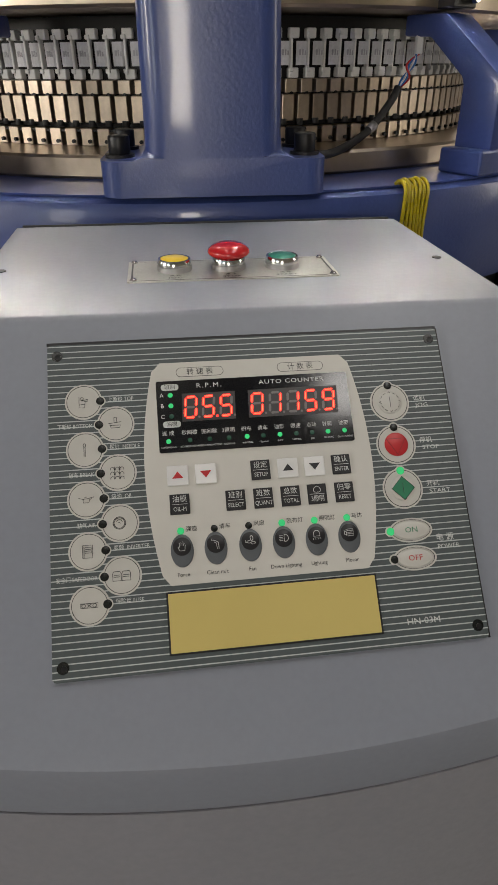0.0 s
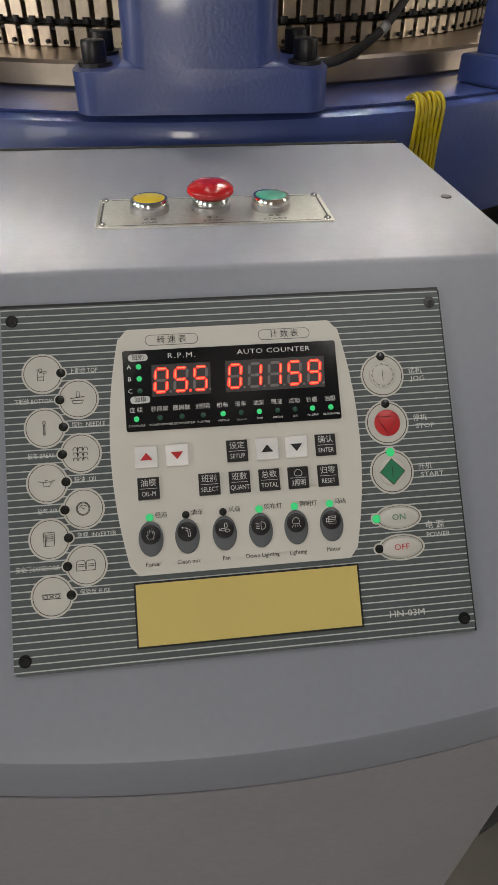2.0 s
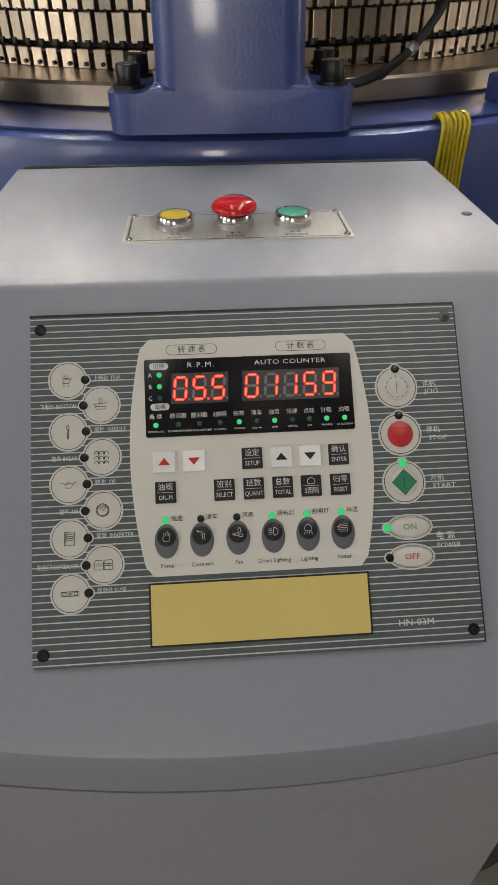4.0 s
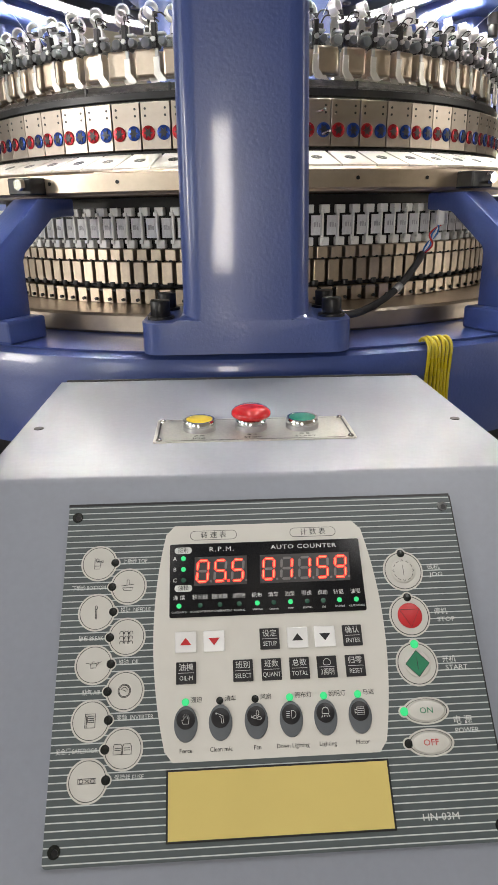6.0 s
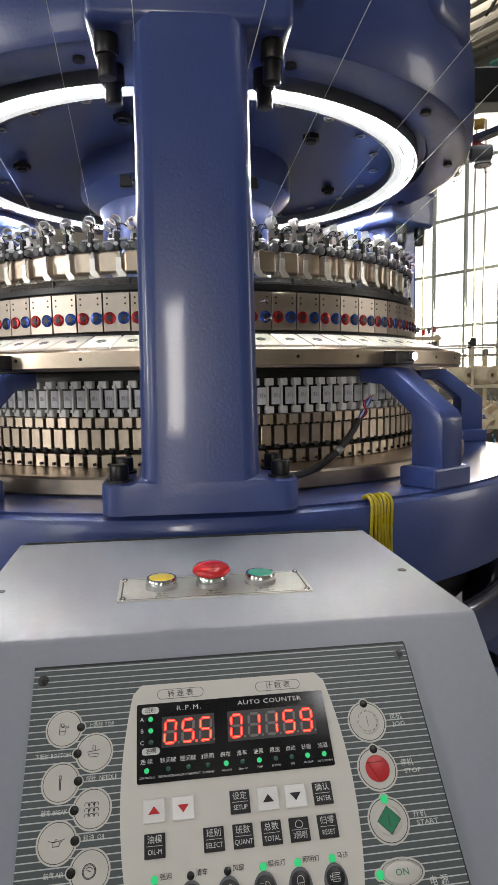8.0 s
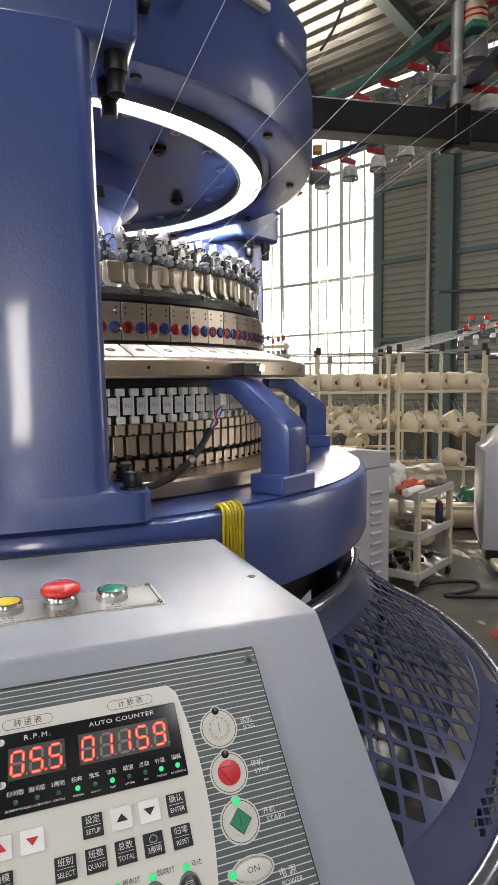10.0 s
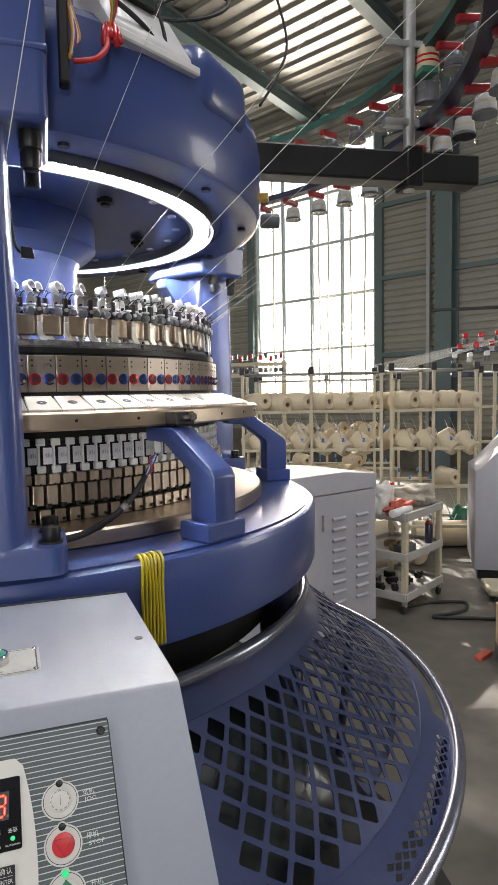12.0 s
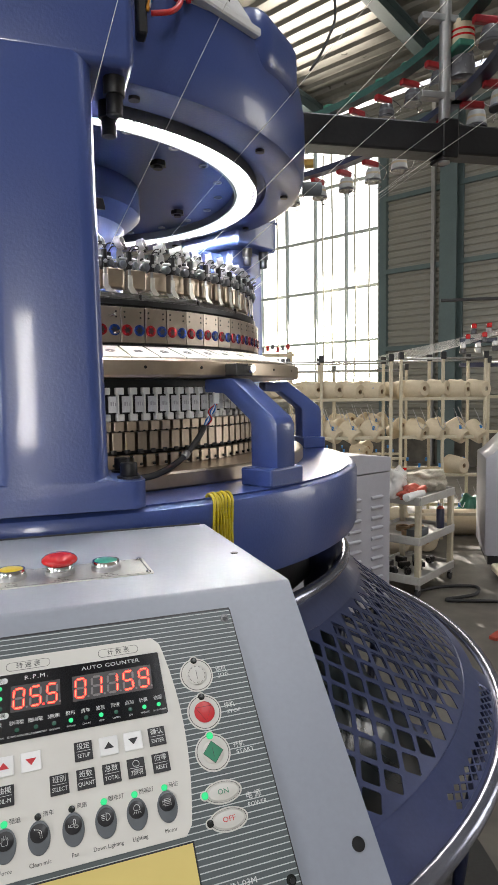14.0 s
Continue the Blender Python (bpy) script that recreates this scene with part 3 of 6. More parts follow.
SEGCORE = glow("lit segment core", (1.0, 0.10, 0.05), 3.4, (0.3, 0.02, 0.01))


def lettering(name, text, x, y, z, size, material, parent, align="CENTER", wide=1.0, space=1.0):
    cu = bpy.data.curves.new(name, "FONT")
    cu.body, cu.size, cu.align_x, cu.align_y, cu.extrude, cu.resolution_u = text, size, align, "CENTER", 0.00004, 2
    cu.space_character = space
    tmp = bpy.data.objects.new(name, cu)
    me = bpy.data.meshes.new_from_object(tmp)
    bpy.data.objects.remove(tmp)
    bpy.data.curves.remove(cu)
    me.name = name
    me.materials.clear()
    me.materials.append(material)
    for v in me.vertices:
        v.co.x *= wide
    ob = new(name, me)
    ob.parent = parent
    ob.location = (x, y, z)
    return ob


def disc(name, r, x, y, z, h, material, parent, seg=40, label="", ry=None, dome=0.0):
    bm = bm_cyl(r, h, (0, 0, 0), seg=seg, bevel=min(dome, h * 0.9, r * 0.4))
    if ry:
        bmesh.ops.scale(bm, vec=(1, ry / r, 1), verts=bm.verts)
    ob = part(name, bm, material, parent, label, smooth=50)
    ob.location = (x, y, z)
    return ob


def ring_flat(name, r0, r1, x, y, z, material, parent, ry=1.0):
    bm = bm_lathe([(r0, 0), (r1, 0), (r1, 0.00015), (r0, 0.00015)], 48)
    bmesh.ops.scale(bm, vec=(1, ry, 1), verts=bm.verts)
    ob = part(name, bm, material, parent)
    ob.location = (x, y, z)
    return ob


control_panel = thing("operator_console", (0, 0, 0), "dark grey striped console with cream keypad and red digits", "console")
control_panel.matrix_world = PANEL
face = part("faceplate", bm_prism(round_poly(0.3115, 0.2455, 0.003, 3), 0.003, "z", (0, 0, 0.0005)), STRIPED, control_panel)
Z0 = 0.0035
part("edge_gap", bm_box(0.3125, 0.0022, 0.0016, (0.0, 0.1238, 0.0022)), INK, control_panel)
part("edge_gap", bm_box(0.0014, 0.2455, 0.0016, (0.1562, 0.0, 0.0022)), INK, control_panel)
for x in (-0.1485, 0.1485):
    for y in (-0.1135, 0.1135):
        s = disc("screw", 0.0042, x, y, Z0, 0.0004, LEDOFF, control_panel, 20)
        disc("screw_head", 0.0022, 0.0007, -0.0007, 0.0004, 0.0006, BLACK, s, 12)
# keypad film with bowed sides
pts = []
for k in range(25):
    y = -0.0655 + 0.169 * k / 24
    corner = 0.005 * max(0, 1 - (0.1035 - y) / 0.006) ** 2 + 0.004 * max(0, 1 - (y + 0.0655) / 0.006) ** 2
    pts.append((0.0868 - 0.0106 * ((y - 0.019) / 0.0845) ** 2 - corner, y))
poly = pts + [(-x, y) for x, y in reversed(pts)]
keypad = part("keypad", bm_prism(poly, 0.0008, "z", (0, 0, Z0)), CREAM, control_panel)
Z1 = Z0 + 0.0008
for x, s in ((-0.0405, "转 速 表"), (0.039, "计 数 表")):
    o = part("pill_outline", bm_prism(round_poly(0.037, 0.0076, 0.0037, 6), 0.0001, "z"), INK, keypad)
    o.location = (x, 0.0952, Z1)
    o = part("pill_face", bm_prism(round_poly(0.0363, 0.0069, 0.00345, 6), 0.0001, "z"), CREAM, keypad)
    o.location = (x, 0.0952, Z1 + 0.0001)
    lettering("pill_text", s, x, 0.0950, Z1 + 0.0003, 0.0058, INK, keypad)
# display window
display = part("display", bm_prism(round_poly(0.150, 0.0566, 0.0015, 3, 0, 0.0600), 0.0008, "z", (0, 0, Z1)), WINDOWBLACK, control_panel)
Z2 = Z1 + 0.0008
lettering("rpm_text", "R.P.M.", -0.0344, 0.0833, Z2 + 0.0001, 0.0052, LIGHTINK, display, wide=1.2, space=1.25)
lettering("counter_text", "AUTO COUNTER", 0.0305, 0.0834, Z2 + 0.0001, 0.0048, LIGHTINK, display, wide=1.3, space=1.1)
for y, s in ((0.0831, "班别"), (0.0535, "油模")):
    p = part("pill", bm_prism(round_poly(0.0135, 0.0050, 0.0024, 5), 0.0002, "z"), LIGHTINK, display)
    p.location = (-0.0645, y, Z2)
    lettering("pill_text", s, -0.0645, y, Z2 + 0.0003, 0.0042, INK, display)
for y, s, on in ((0.0767, "A", LEDON), (0.0682, "B", LEDON), (0.0597, "C", LEDDIM)):
    lettering("letter", s, -0.0710, y, Z2 + 0.0001, 0.0044, LIGHTINK, display)
    disc("indicator", 0.0019, -0.0644, y, Z2, 0.0006, on, display, 16, dome=0.0004)
LAMPS = (("连 续", "CONTINUOUS", -0.0678, 1), ("秒间歇", "SECOND INTERVAL", -0.0518, 0), ("圈间歇", "CIRCLE INTERMITTENT", -0.0368, 0), ("3照明", "3LIGHTING", -0.0222, 0), ("织布", "WEAVING", -0.0084, 1),
         ("清车", "Clean m/c", 0.0042, 0), ("油泵", "PUMP", 0.0170, 1), ("限速", "LIMITING", 0.0298, 0), ("点动", "JOG", 0.0422, 0), ("针驱", "PIN DRIVE", 0.0547, 1), ("油驱", "OIL FLOODING", 0.0678, 1))
for cn, en, x, on in LAMPS:
    disc("indicator", 0.0019, x, 0.0403, Z2, 0.0006, LEDON if on else LEDDIM, display, 16, dome=0.0004)
    lettering("lamp_text", cn, x, 0.0463, Z2 + 0.0001, 0.0040, LIGHTINK, display)
    lettering("lamp_text", en, x, 0.0356, Z2 + 0.0001, 0.0020, LIGHTINK, display, wide=0.85)


# seven-segment digits
SEGS = {"0": "abcdef", "1": "bc", "5": "acdfg", "9": "abcdfg", "8": "abcdefg"}
DW, DH, DT = 0.0082, 0.0162, 0.0019
SHEAR = 0.09


def seg_poly(kind, inset=0.0):
    h, t = DH / 2, DT - inset
    w = DW / 2
    if kind in "agd":
        y = {"a": h, "g": 0, "d": -h}[kind]
        a, b = -w + 0.0006 + inset / 2, w - 0.0006 - inset / 2
        q = [(a, y), (a + t / 2, y + t / 2), (b - t / 2, y + t / 2), (b, y), (b - t / 2, y - t / 2), (a + t / 2, y - t / 2)]
    else:
        x = w if kind in "bc" else -w
        lo, hi = (0, h) if kind in "bf" else (-h, 0)
        a, b = lo + 0.0006 + inset / 2, hi - 0.0006 - inset / 2
        q = [(x, a), (x + t / 2, a + t / 2), (x + t / 2, b - t / 2), (x, b), (x - t / 2, b - t / 2), (x - t / 2, a + t / 2)]
    return [(u + SHEAR * v, v) for u, v in q]


for x0, x1, digits in ((-0.0565, -0.0157, "055"), (-0.0054, 0.0650, "01159")):
    back = part("digit_block", bm_prism([(x0, 0.0552), (x1, 0.0552), (x1 + 0.001, 0.0775), (x0 + 0.001, 0.0775)], 0.0002, "z", (0, 0, Z2)), DIGITBACK, display)
    n = len(digits)
    for i, ch in enumerate(digits):
        cx = x0 + 0.0008 + (x1 - x0) * (i + 0.46) / n
        for k in "abcdefg":
            on = k in SEGS[ch]
            part("segment", bm_prism(seg_poly(k), 0.0002, "z", (cx, 0.0663, Z2 + 0.0002)), SEGON if on else SEGOFF, display)
            if on:
                part("segment", bm_prism(seg_poly(k, 0.0012), 0.0001, "z", (cx, 0.0663, Z2 + 0.0004)), SEGCORE, display)
        disc("decimal_point", 0.0009, cx + DW / 2 + 0.0020, 0.0663 - DH / 2, Z2 + 0.0002, 0.0002, SEGON if (n == 3 and i == 1) else SEGOFF, display, 12)

# keys
ROW1, ROW2 = 0.0138, -0.0077
for x, y, kind in ((-0.0628, ROW1, "red up"), (-0.0419, ROW1, "red down"), (0.0202, ROW1, "up"), (0.0408, ROW1, "down")):
    key = part("key", bm_box(0.0156, 0.0150, 0.0016, (0, 0, 0.0008), 0.0006, 2), WHITEPL, control_panel)
    key.location = (x, y, Z1)
    s = 1 if "up" in kind else -1
    part("arrow", bm_prism([(-0.0042, -0.0022 * s), (0.0042, -0.0022 * s), (0, 0.0030 * s)], 0.0001, "z", (0, 0, 0.0017)), REDINK if "red" in kind else INK, key)
for x, y, cn, en in ((-0.0006, ROW1, "设定", "SETUP"), (0.0616, ROW1, "确认", "ENTER"), (-0.0626, ROW2, "油模", "OIL-M"), (-0.0213, ROW2, "班别", "SELECT"), (-0.0005, ROW2, "班数", "QUANT"), (0.0201, ROW2, "总数", "TOTAL"), (0.0404, ROW2, "", "3照明"), (0.0614, ROW2, "归零", "RESET")):
    key = part("key", bm_box(0.0146, 0.0152, 0.0012, (0, 0, 0.0006), 0.0005, 2), KEYBLACK, control_panel)
    key.location = (x, y, Z1)
    part("rule", bm_box(0.0115, 0.0003, 0.0001, (0, 0.0, 0.00132)), LIGHTINK, key)
    if cn:
        lettering("key_text", cn, 0, 0.0036, 0.0013, 0.0054, LIGHTINK, key)
    else:
        part("lamp_icon", bm_tube([(-0.002, 0.0015, 0.0013), (-0.0025, 0.004, 0.0013), (0, 0.0058, 0.0013), (0.0025, 0.004, 0.0013), (0.002, 0.0015, 0.0013)], 0.00022, 5, cyclic=True), LIGHTINK, key)
    lettering("key_text", en, 0, -0.0037, 0.0013, 0.0045 if len(en) > 4 else 0.0050, LIGHTINK, key, wide=0.82)

# oval function keys and their lamps
def icon_lines(name, lines, material, parent, z, r=0.0002):
    bm = bmesh.new()
    for ln in lines:
        bm_tube([(x, y, z) for x, y in ln], r, 5, bm=bm, fine=1)
    return part(name, bm, material, parent)


def arc(cx, cy, r, a0=0, a1=360, n=16, ry=None):
    return [(cx + r * math.cos(radians(a0 + (a1 - a0) * i / n)), cy + (ry or r) * math.sin(radians(a0 + (a1 - a0) * i / n))) for i in range(n + 1)]


ICONS = {
    "Force": [[(-0.0028, -0.0005), (-0.0018, -0.003), (0.0018, -0.003), (0.0024, 0.001), (0.0018, 0.0025), (0.0012, 0.0005), (0.0008, 0.0036), (0.0002, 0.0008), (-0.0006, 0.0036), (-0.0008, 0.0006), (-0.0018, 0.0028), (-0.0018, -0.0005), (-0.0028, -0.0005)]],
    "Clean m/c": [[(-0.0035, 0.0030), (0.0, 0.0022), (0.0018, 0.0010), (0.0022, -0.0035), (0.0008, -0.0035), (0.0004, 0.0004), (-0.001, 0.001)], [(-0.0030, 0.0036), (-0.0030, 0.0022)]],
    "Fan": [arc(0.001, 0.002, 0.0010, n=10, ry=0.0018), arc(0.002, -0.0015, 0.0016, n=10, ry=0.001), arc(-0.001, -0.0006, 0.0016, n=10, ry=0.0009), [(-0.0036, 0.0006), (-0.0036, -0.001), (-0.002, -0.001)]],
    "Down Lighting": [arc(0.0008, 0, 0.0026, -100, 100, 12, 0.0026), [(0.0004, 0.0026), (0.0002, 0), (0.0004, -0.0026)]] + [[(-0.0034, y), (-0.0008, y)] for y in (0.0018, 0.0006, -0.0006, -0.0018)],
    "Lighting": [arc(0, 0.0008, 0.0024, 0, 180, 12, 0.0028) + [(-0.0024, -0.0006), (0.0024, -0.0006), (0.0024, 0.0008)]] + [[(x, -0.0014), (x * 1.5, -0.0030)] for x in (-0.002, -0.0007, 0.0007, 0.002)],
    "Motor": [[(-0.0022, 0.0026), (0.0030, 0.0026), (0.0030, -0.0024), (-0.0022, -0.0024), (-0.0022, 0.0026)], [(-0.0036, 0.001), (-0.0022, 0.001)], [(-0.0036, -0.001), (-0.0022, -0.001)], [(-0.0036, 0.0016), (-0.0036, -0.0016)]] + [[(-0.0018, y), (0.0026, y)] for y in (0.0014, 0.0002, -0.001)],
}
for x, cn, en, on in ((-0.0630, "强迫", "Force", 1), (-0.0386, "清车", "Clean m/c", 0), (-0.0133, "风扇", "Fan", 0), (0.0115, "照布灯", "Down Lighting", 1), (0.0361, "照明灯", "Lighting", 1), (0.0609, "马达", "Motor", 1)):
    key = disc("function_key", 0.0083, x, -0.0415, Z1, 0.0009, OVALGREY, control_panel, 40, ry=0.0118, dome=0.0006)
    disc("key_face", 0.0066, 0, 0.0030, 0.0009, 0.0006, KEYBLACK, key, 32, dome=0.0004)
    ic = icon_lines("icon", ICONS[en], LIGHTINK, key, 0)
    ic.location = (0, 0.0030, 0.00155)
    disc("indicator", 0.0026, x - 0.0002, -0.0272, Z1, 0.0008, LEDON if on else LEDOFF, control_panel, 20, dome=0.0005)
    lettering("key_text", cn, x + 0.0034, -0.0262, Z1 + 0.0001, 0.0042, INK, control_panel, "LEFT")
    lettering("key_text", en, x, -0.0585, Z1 + 0.0001, 0.0041, INK, control_panel, wide=0.95)

# fault lamps along the edge
def fault_icon(k):
    if k == 0:
        return [[(-0.003, 0.004), (-0.003, -0.0045), (0.001, -0.0045), (0.0015, 0.0005), (-0.0015, 0.001), (0.0035, 0.002), (0.0035, 0.0005), (0.001, 0.0005)], arc(-0.001, 0.0025, 0.0012, n=8), [(-0.003, -0.002), (0.0012, -0.002)]]
    if k == 1:
        return [[(-0.0008, 0.005), (0.0012, 0.005), (0.0012, 0.001), (-0.0008, 0.001), (-0.0008, 0.005)], [(-0.005, 0.0005), (0.0045, 0.0015)], [(-0.004, -0.001), (0.004, -0.001), (0.003, -0.003), (-0.003, -0.003), (-0.004, -0.001)]]
    if k == 2:
        return [arc(0, 0.0035, 0.0009, n=10, ry=0.0014), [(-0.0005, 0.002), (-0.0004, -0.005)], [(0.0005, 0.002), (0.0004, -0.005)]]
    if k == 3:
        return [arc(x, y, 0.0014, -20, 200, 8, 0.0016) for x in (-0.0035, 0, 0.0035) for y in (0.0025, -0.001, -0.0045)] + [[(x, 0.0045), (x, -0.004)] for x in (-0.0018, 0.0018)]
    if k == 4:
        return [[(-0.0055, 0.0015), (-0.002, 0.0005), (-0.002, -0.0022), (0.002, -0.0022), (0.0025, 0), (0.006, 0.002), (0.0015, 0.0008), (-0.002, 0.0005)], [(-0.0008, 0.0005), (-0.0008, 0.002), (0.0008, 0.002)]]
    if k == 5:
        return [arc(0, 0, 0.0045), arc(0, 0, 0.0038), arc(0, 0, 0.0024, 20, 160, 8), [(-0.001, 0.0008), (0.0012, -0.0004)]]
    if k == 6:
        return [[(-0.0035, 0.0045), (0.0035, 0.0045), (0.0035, -0.0045), (-0.0035, -0.0045), (-0.0035, 0.0045)], [(-0.0025, 0.0035), (-0.0025, -0.0045)], [(-0.0018, 0.003), (0.0026, 0.003), (0.0026, -0.001), (-0.0018, -0.001), (-0.0018, 0.003)], [(-0.0018, 0.0016), (0.0026, 0.0016)], [(-0.0018, 0.0004), (0.0026, 0.0004)]]
    if k == 7:
        return [[(x, 0.003), (x + 0.0045, 0.003), (x + 0.0052, 0.0015), (x + 0.0052, -0.0035), (x - 0.0007, -0.0035), (x - 0.0007, 0.0015), (x, 0.003)] for x in (-0.0055, 0.001)] + [[(x, 0.0005), (x + 0.0042, 0.0005)] for x in (-0.0052, 0.0012)] + [[(x, -0.0008), (x + 0.0042, -0.0008)] for x in (-0.0052, 0.0012)]
    return [[(-0.006, 0.0015), (0.006, 0.0015), (0.006, -0.0015), (-0.006, -0.0015), (-0.006, 0.0015)], arc(-0.0038, 0, 0.0013, n=8), arc(0.0038, 0, 0.0013, n=8), [(-0.0015, 0.001), (0.0015, -0.001)], [(-0.0015, -0.001), (0.0015, 0.001)]]


FAULTS = (("上断纱", "TOP"), ("下断纱", "BOTTOM"), ("探针", "NEEDLE"), ("破布", "BREAK"), ("缺油", "OIL"), ("缺气", "AIR"), ("变频", "INVERTER"), ("安全门", "SAFEDOOR"), ("保险丝", "FUSE"))
for k, (cn, en) in enumerate(FAULTS):
    x = -0.1295 if k % 2 == 0 else -0.1064
    y = 0.0757 - k * 0.01868
    lamp = disc("fault_lamp", 0.0139, x, y, Z0, 0.0003, BUTTONW, control_panel, 48)
    ring_flat("lamp_outline", 0.0122, 0.0126, 0, 0, 0.0003, INK, lamp)
    side = 1 if k % 2 == 0 else -1
    rim = disc("lens_rim", 0.0040, side * 0.0123, 0, 0.0001, 0.0003, BUTTONW, lamp, 24)
    disc("lens", 0.0031, side * 0.0123, 0, 0.0003, 0.0006, LEDOFF, lamp, 20, dome=0.0004)
    ic = icon_lines("icon", fault_icon(k), INK, lamp, 0, 0.00022)
    ic.location = (-0.0004, 0, 0.0004)
    if side > 0:
        lettering("fault_text", cn + (" " if len(cn) > 2 else "  ") + en, x + 0.0178, y + 0.0008, Z0 + 0.0001, 0.0043, LIGHTINK, control_panel, "LEFT", wide=0.86)
    else:
        lettering("fault_text", cn + " " + en, x - 0.0172, y - 0.0003, Z0 + 0.0001, 0.0043, LIGHTINK, control_panel, "RIGHT", wide=0.80)

# run buttons
for y, kind, cn, en in ((0.0611, "jog", "试机", "JOG"), (0.0265, "stop", "停机", "STOP"), (-0.0083, "start", "开机", "START")):
    b = disc("run_button", 0.0158, 0.1077, y, Z0, 0.0004, BUTTONW, control_panel, 48)
    ring_flat("button_outline", 0.0140, 0.0145, 0, 0, 0.0004, INK, b)
    disc("lens_rim", 0.0042, 0, 0.0138, 0.0001, 0.0004, BUTTONW, b, 24)
    disc("lens", 0.0031, 0, 0.0138, 0.0004, 0.0006, LEDON if kind == "start" else LEDOFF, b, 20, dome=0.0004)
    if kind == "jog":
        disc("dome", 0.0095, 0, 0, 0.0004, 0.0010, BUTTONW, b, 36, dome=0.0007)
        icon_lines("icon", [[(0, 0.004), (0, -0.004)]] + [[(r * math.cos(radians(a - 9)), r * math.sin(radians(a - 9))), (r * math.cos(radians(a + 9)), r * math.sin(radians(a + 9)))] for a in (30, 60, 120, 150, 210, 240, 300, 330) for r in (0.0078,)]
                   + [[(0.0072 * math.cos(radians(a - 8)), 0.0072 * math.sin(radians(a - 8))), (0.0086 * math.cos(radians(a)), 0.0086 * math.sin(radians(a))), (0.0072 * math.cos(radians(a + 8)), 0.0072 * math.sin(radians(a + 8)))] for a in (0, 90, 180, 270)], INK, b, 0.00145, 0.00022)
    elif kind == "stop":
        disc("dome", 0.0094, 0, 0, 0.0004, 0.0010, REDINK, b, 36, dome=0.0007)
        icon_lines("icon", [[(-0.0075, 0.0045), (0.0075, 0.0045), (0, -0.0085), (-0.0075, 0.0045)]], INK, b, 0.00145, 0.00022)
    else:
        disc("dome", 0.0095, 0, 0, 0.0004, 0.0010, BUTTONW, b, 36, dome=0.0007)
        part("diamond", bm_prism([(0, -0.0092), (0.0090, 0), (0, 0.0092), (-0.0090, 0)], 0.0001, "z", (0, 0, 0.0015)), GREENINK, b)
        icon_lines("icon", [[(0, -0.0092), (0.0090, 0), (0, 0.0092), (-0.0090, 0), (0, -0.0092)], [(0, 0.004), (0, -0.004)]], INK, b, 0.0017, 0.00022)
    lettering("button_text", cn, 0.1270, y + 0.0022, Z0 + 0.0001, 0.0052, LIGHTINK, control_panel, "LEFT")
    lettering("button_text", en, 0.1285, y - 0.0036, Z0 + 0.0001, 0.0046, LIGHTINK, control_panel, "LEFT", wide=1.25)
for y, s, ink, on in ((-0.0404, "ON", GREENINK, 1), (-0.0612, "OFF", REDINK, 0)):
    b = disc("power_button", 0.0168, 0.1090, y, Z0, 0.0004, BUTTONW, control_panel, 48, ry=0.0092)
    ring_flat("button_outline", 0.0148, 0.0153, 0, 0, 0.0004, INK, b, 0.52)
    disc("dome", 0.0135, 0, 0, 0.0004, 0.0010, BUTTONW, b, 40, ry=0.0068, dome=0.0008)
    disc("lens_rim", 0.0040, -0.0160, 0, 0.0001, 0.0004, BUTTONW, b, 24)
    disc("lens", 0.0030, -0.0160, 0, 0.0004, 0.0007, LEDON if on else LEDOFF, b, 20, dome=0.0004)
    lettering("button_text", s, 0, 0, 0.0015, 0.0058, ink, b, wide=1.1)
lettering("button_text", "电 源", 0.1345, -0.0478, Z0 + 0.0001, 0.0062, LIGHTINK, control_panel)
lettering("button_text", "POWER", 0.1365, -0.0545, Z0 + 0.0001, 0.0050, LIGHTINK, control_panel)
lettering("model_text", "HN-03M", 0.1084, -0.1064, Z0 + 0.0001, 0.0062, LIGHTINK, control_panel, wide=1.15)
part("plate_border", bm_box(0.1535, 0.0430, 0.0003, (0.0004, -0.0912, Z0 + 0.0002)), INK, control_panel)
part("name_border", bm_box(0.1536, 0.0431, 0.0003, (0.0004, -0.0912, Z0 + 0.00045)), INK, control_panel)
part("name_plate", bm_box(0.1510, 0.0405, 0.0004, (0.0004, -0.0912, Z0 + 0.0006)), GOLD, control_panel, "blank gold coloured name plate")

# push buttons on the box's top
ZT = TOPZ
plate_th = thing("button_plate", (0, 0, 0), "speckled silver metal plate with black border", "plate")
plate_th.matrix_world = BOXM @ Matrix.Translation((0.002, 0.2190, ZT))
SPECK = mat("speckled silver plate", (0.50, 0.50, 0.46), 0.38, 0.85, 0.18, 700, 0.06, fine=2)
part("plate", bm_prism(round_poly(0.197, 0.068, 0.002, 2), 0.0012, "z"), SPECK, plate_th)
for x, y, w, h in ((0, 0.031, 0.175, 0.0008), (0, -0.031, 0.175, 0.0008), (-0.0945, 0, 0.0016, 0.052), (0.0945, 0, 0.0016, 0.052)):
    part("border_line", bm_box(w, h, 0.0001, (x, y, 0.0013)), INK, plate_th)
for x in (-0.093, 0.093):
    for y in (-0.029, 0.029):
        part("rivet", bm_cyl(0.0036, 0.0022, (x, y, 0.0012), r2=0.002, seg=12, bevel=0.0006), CHROME, plate_th, smooth=40)
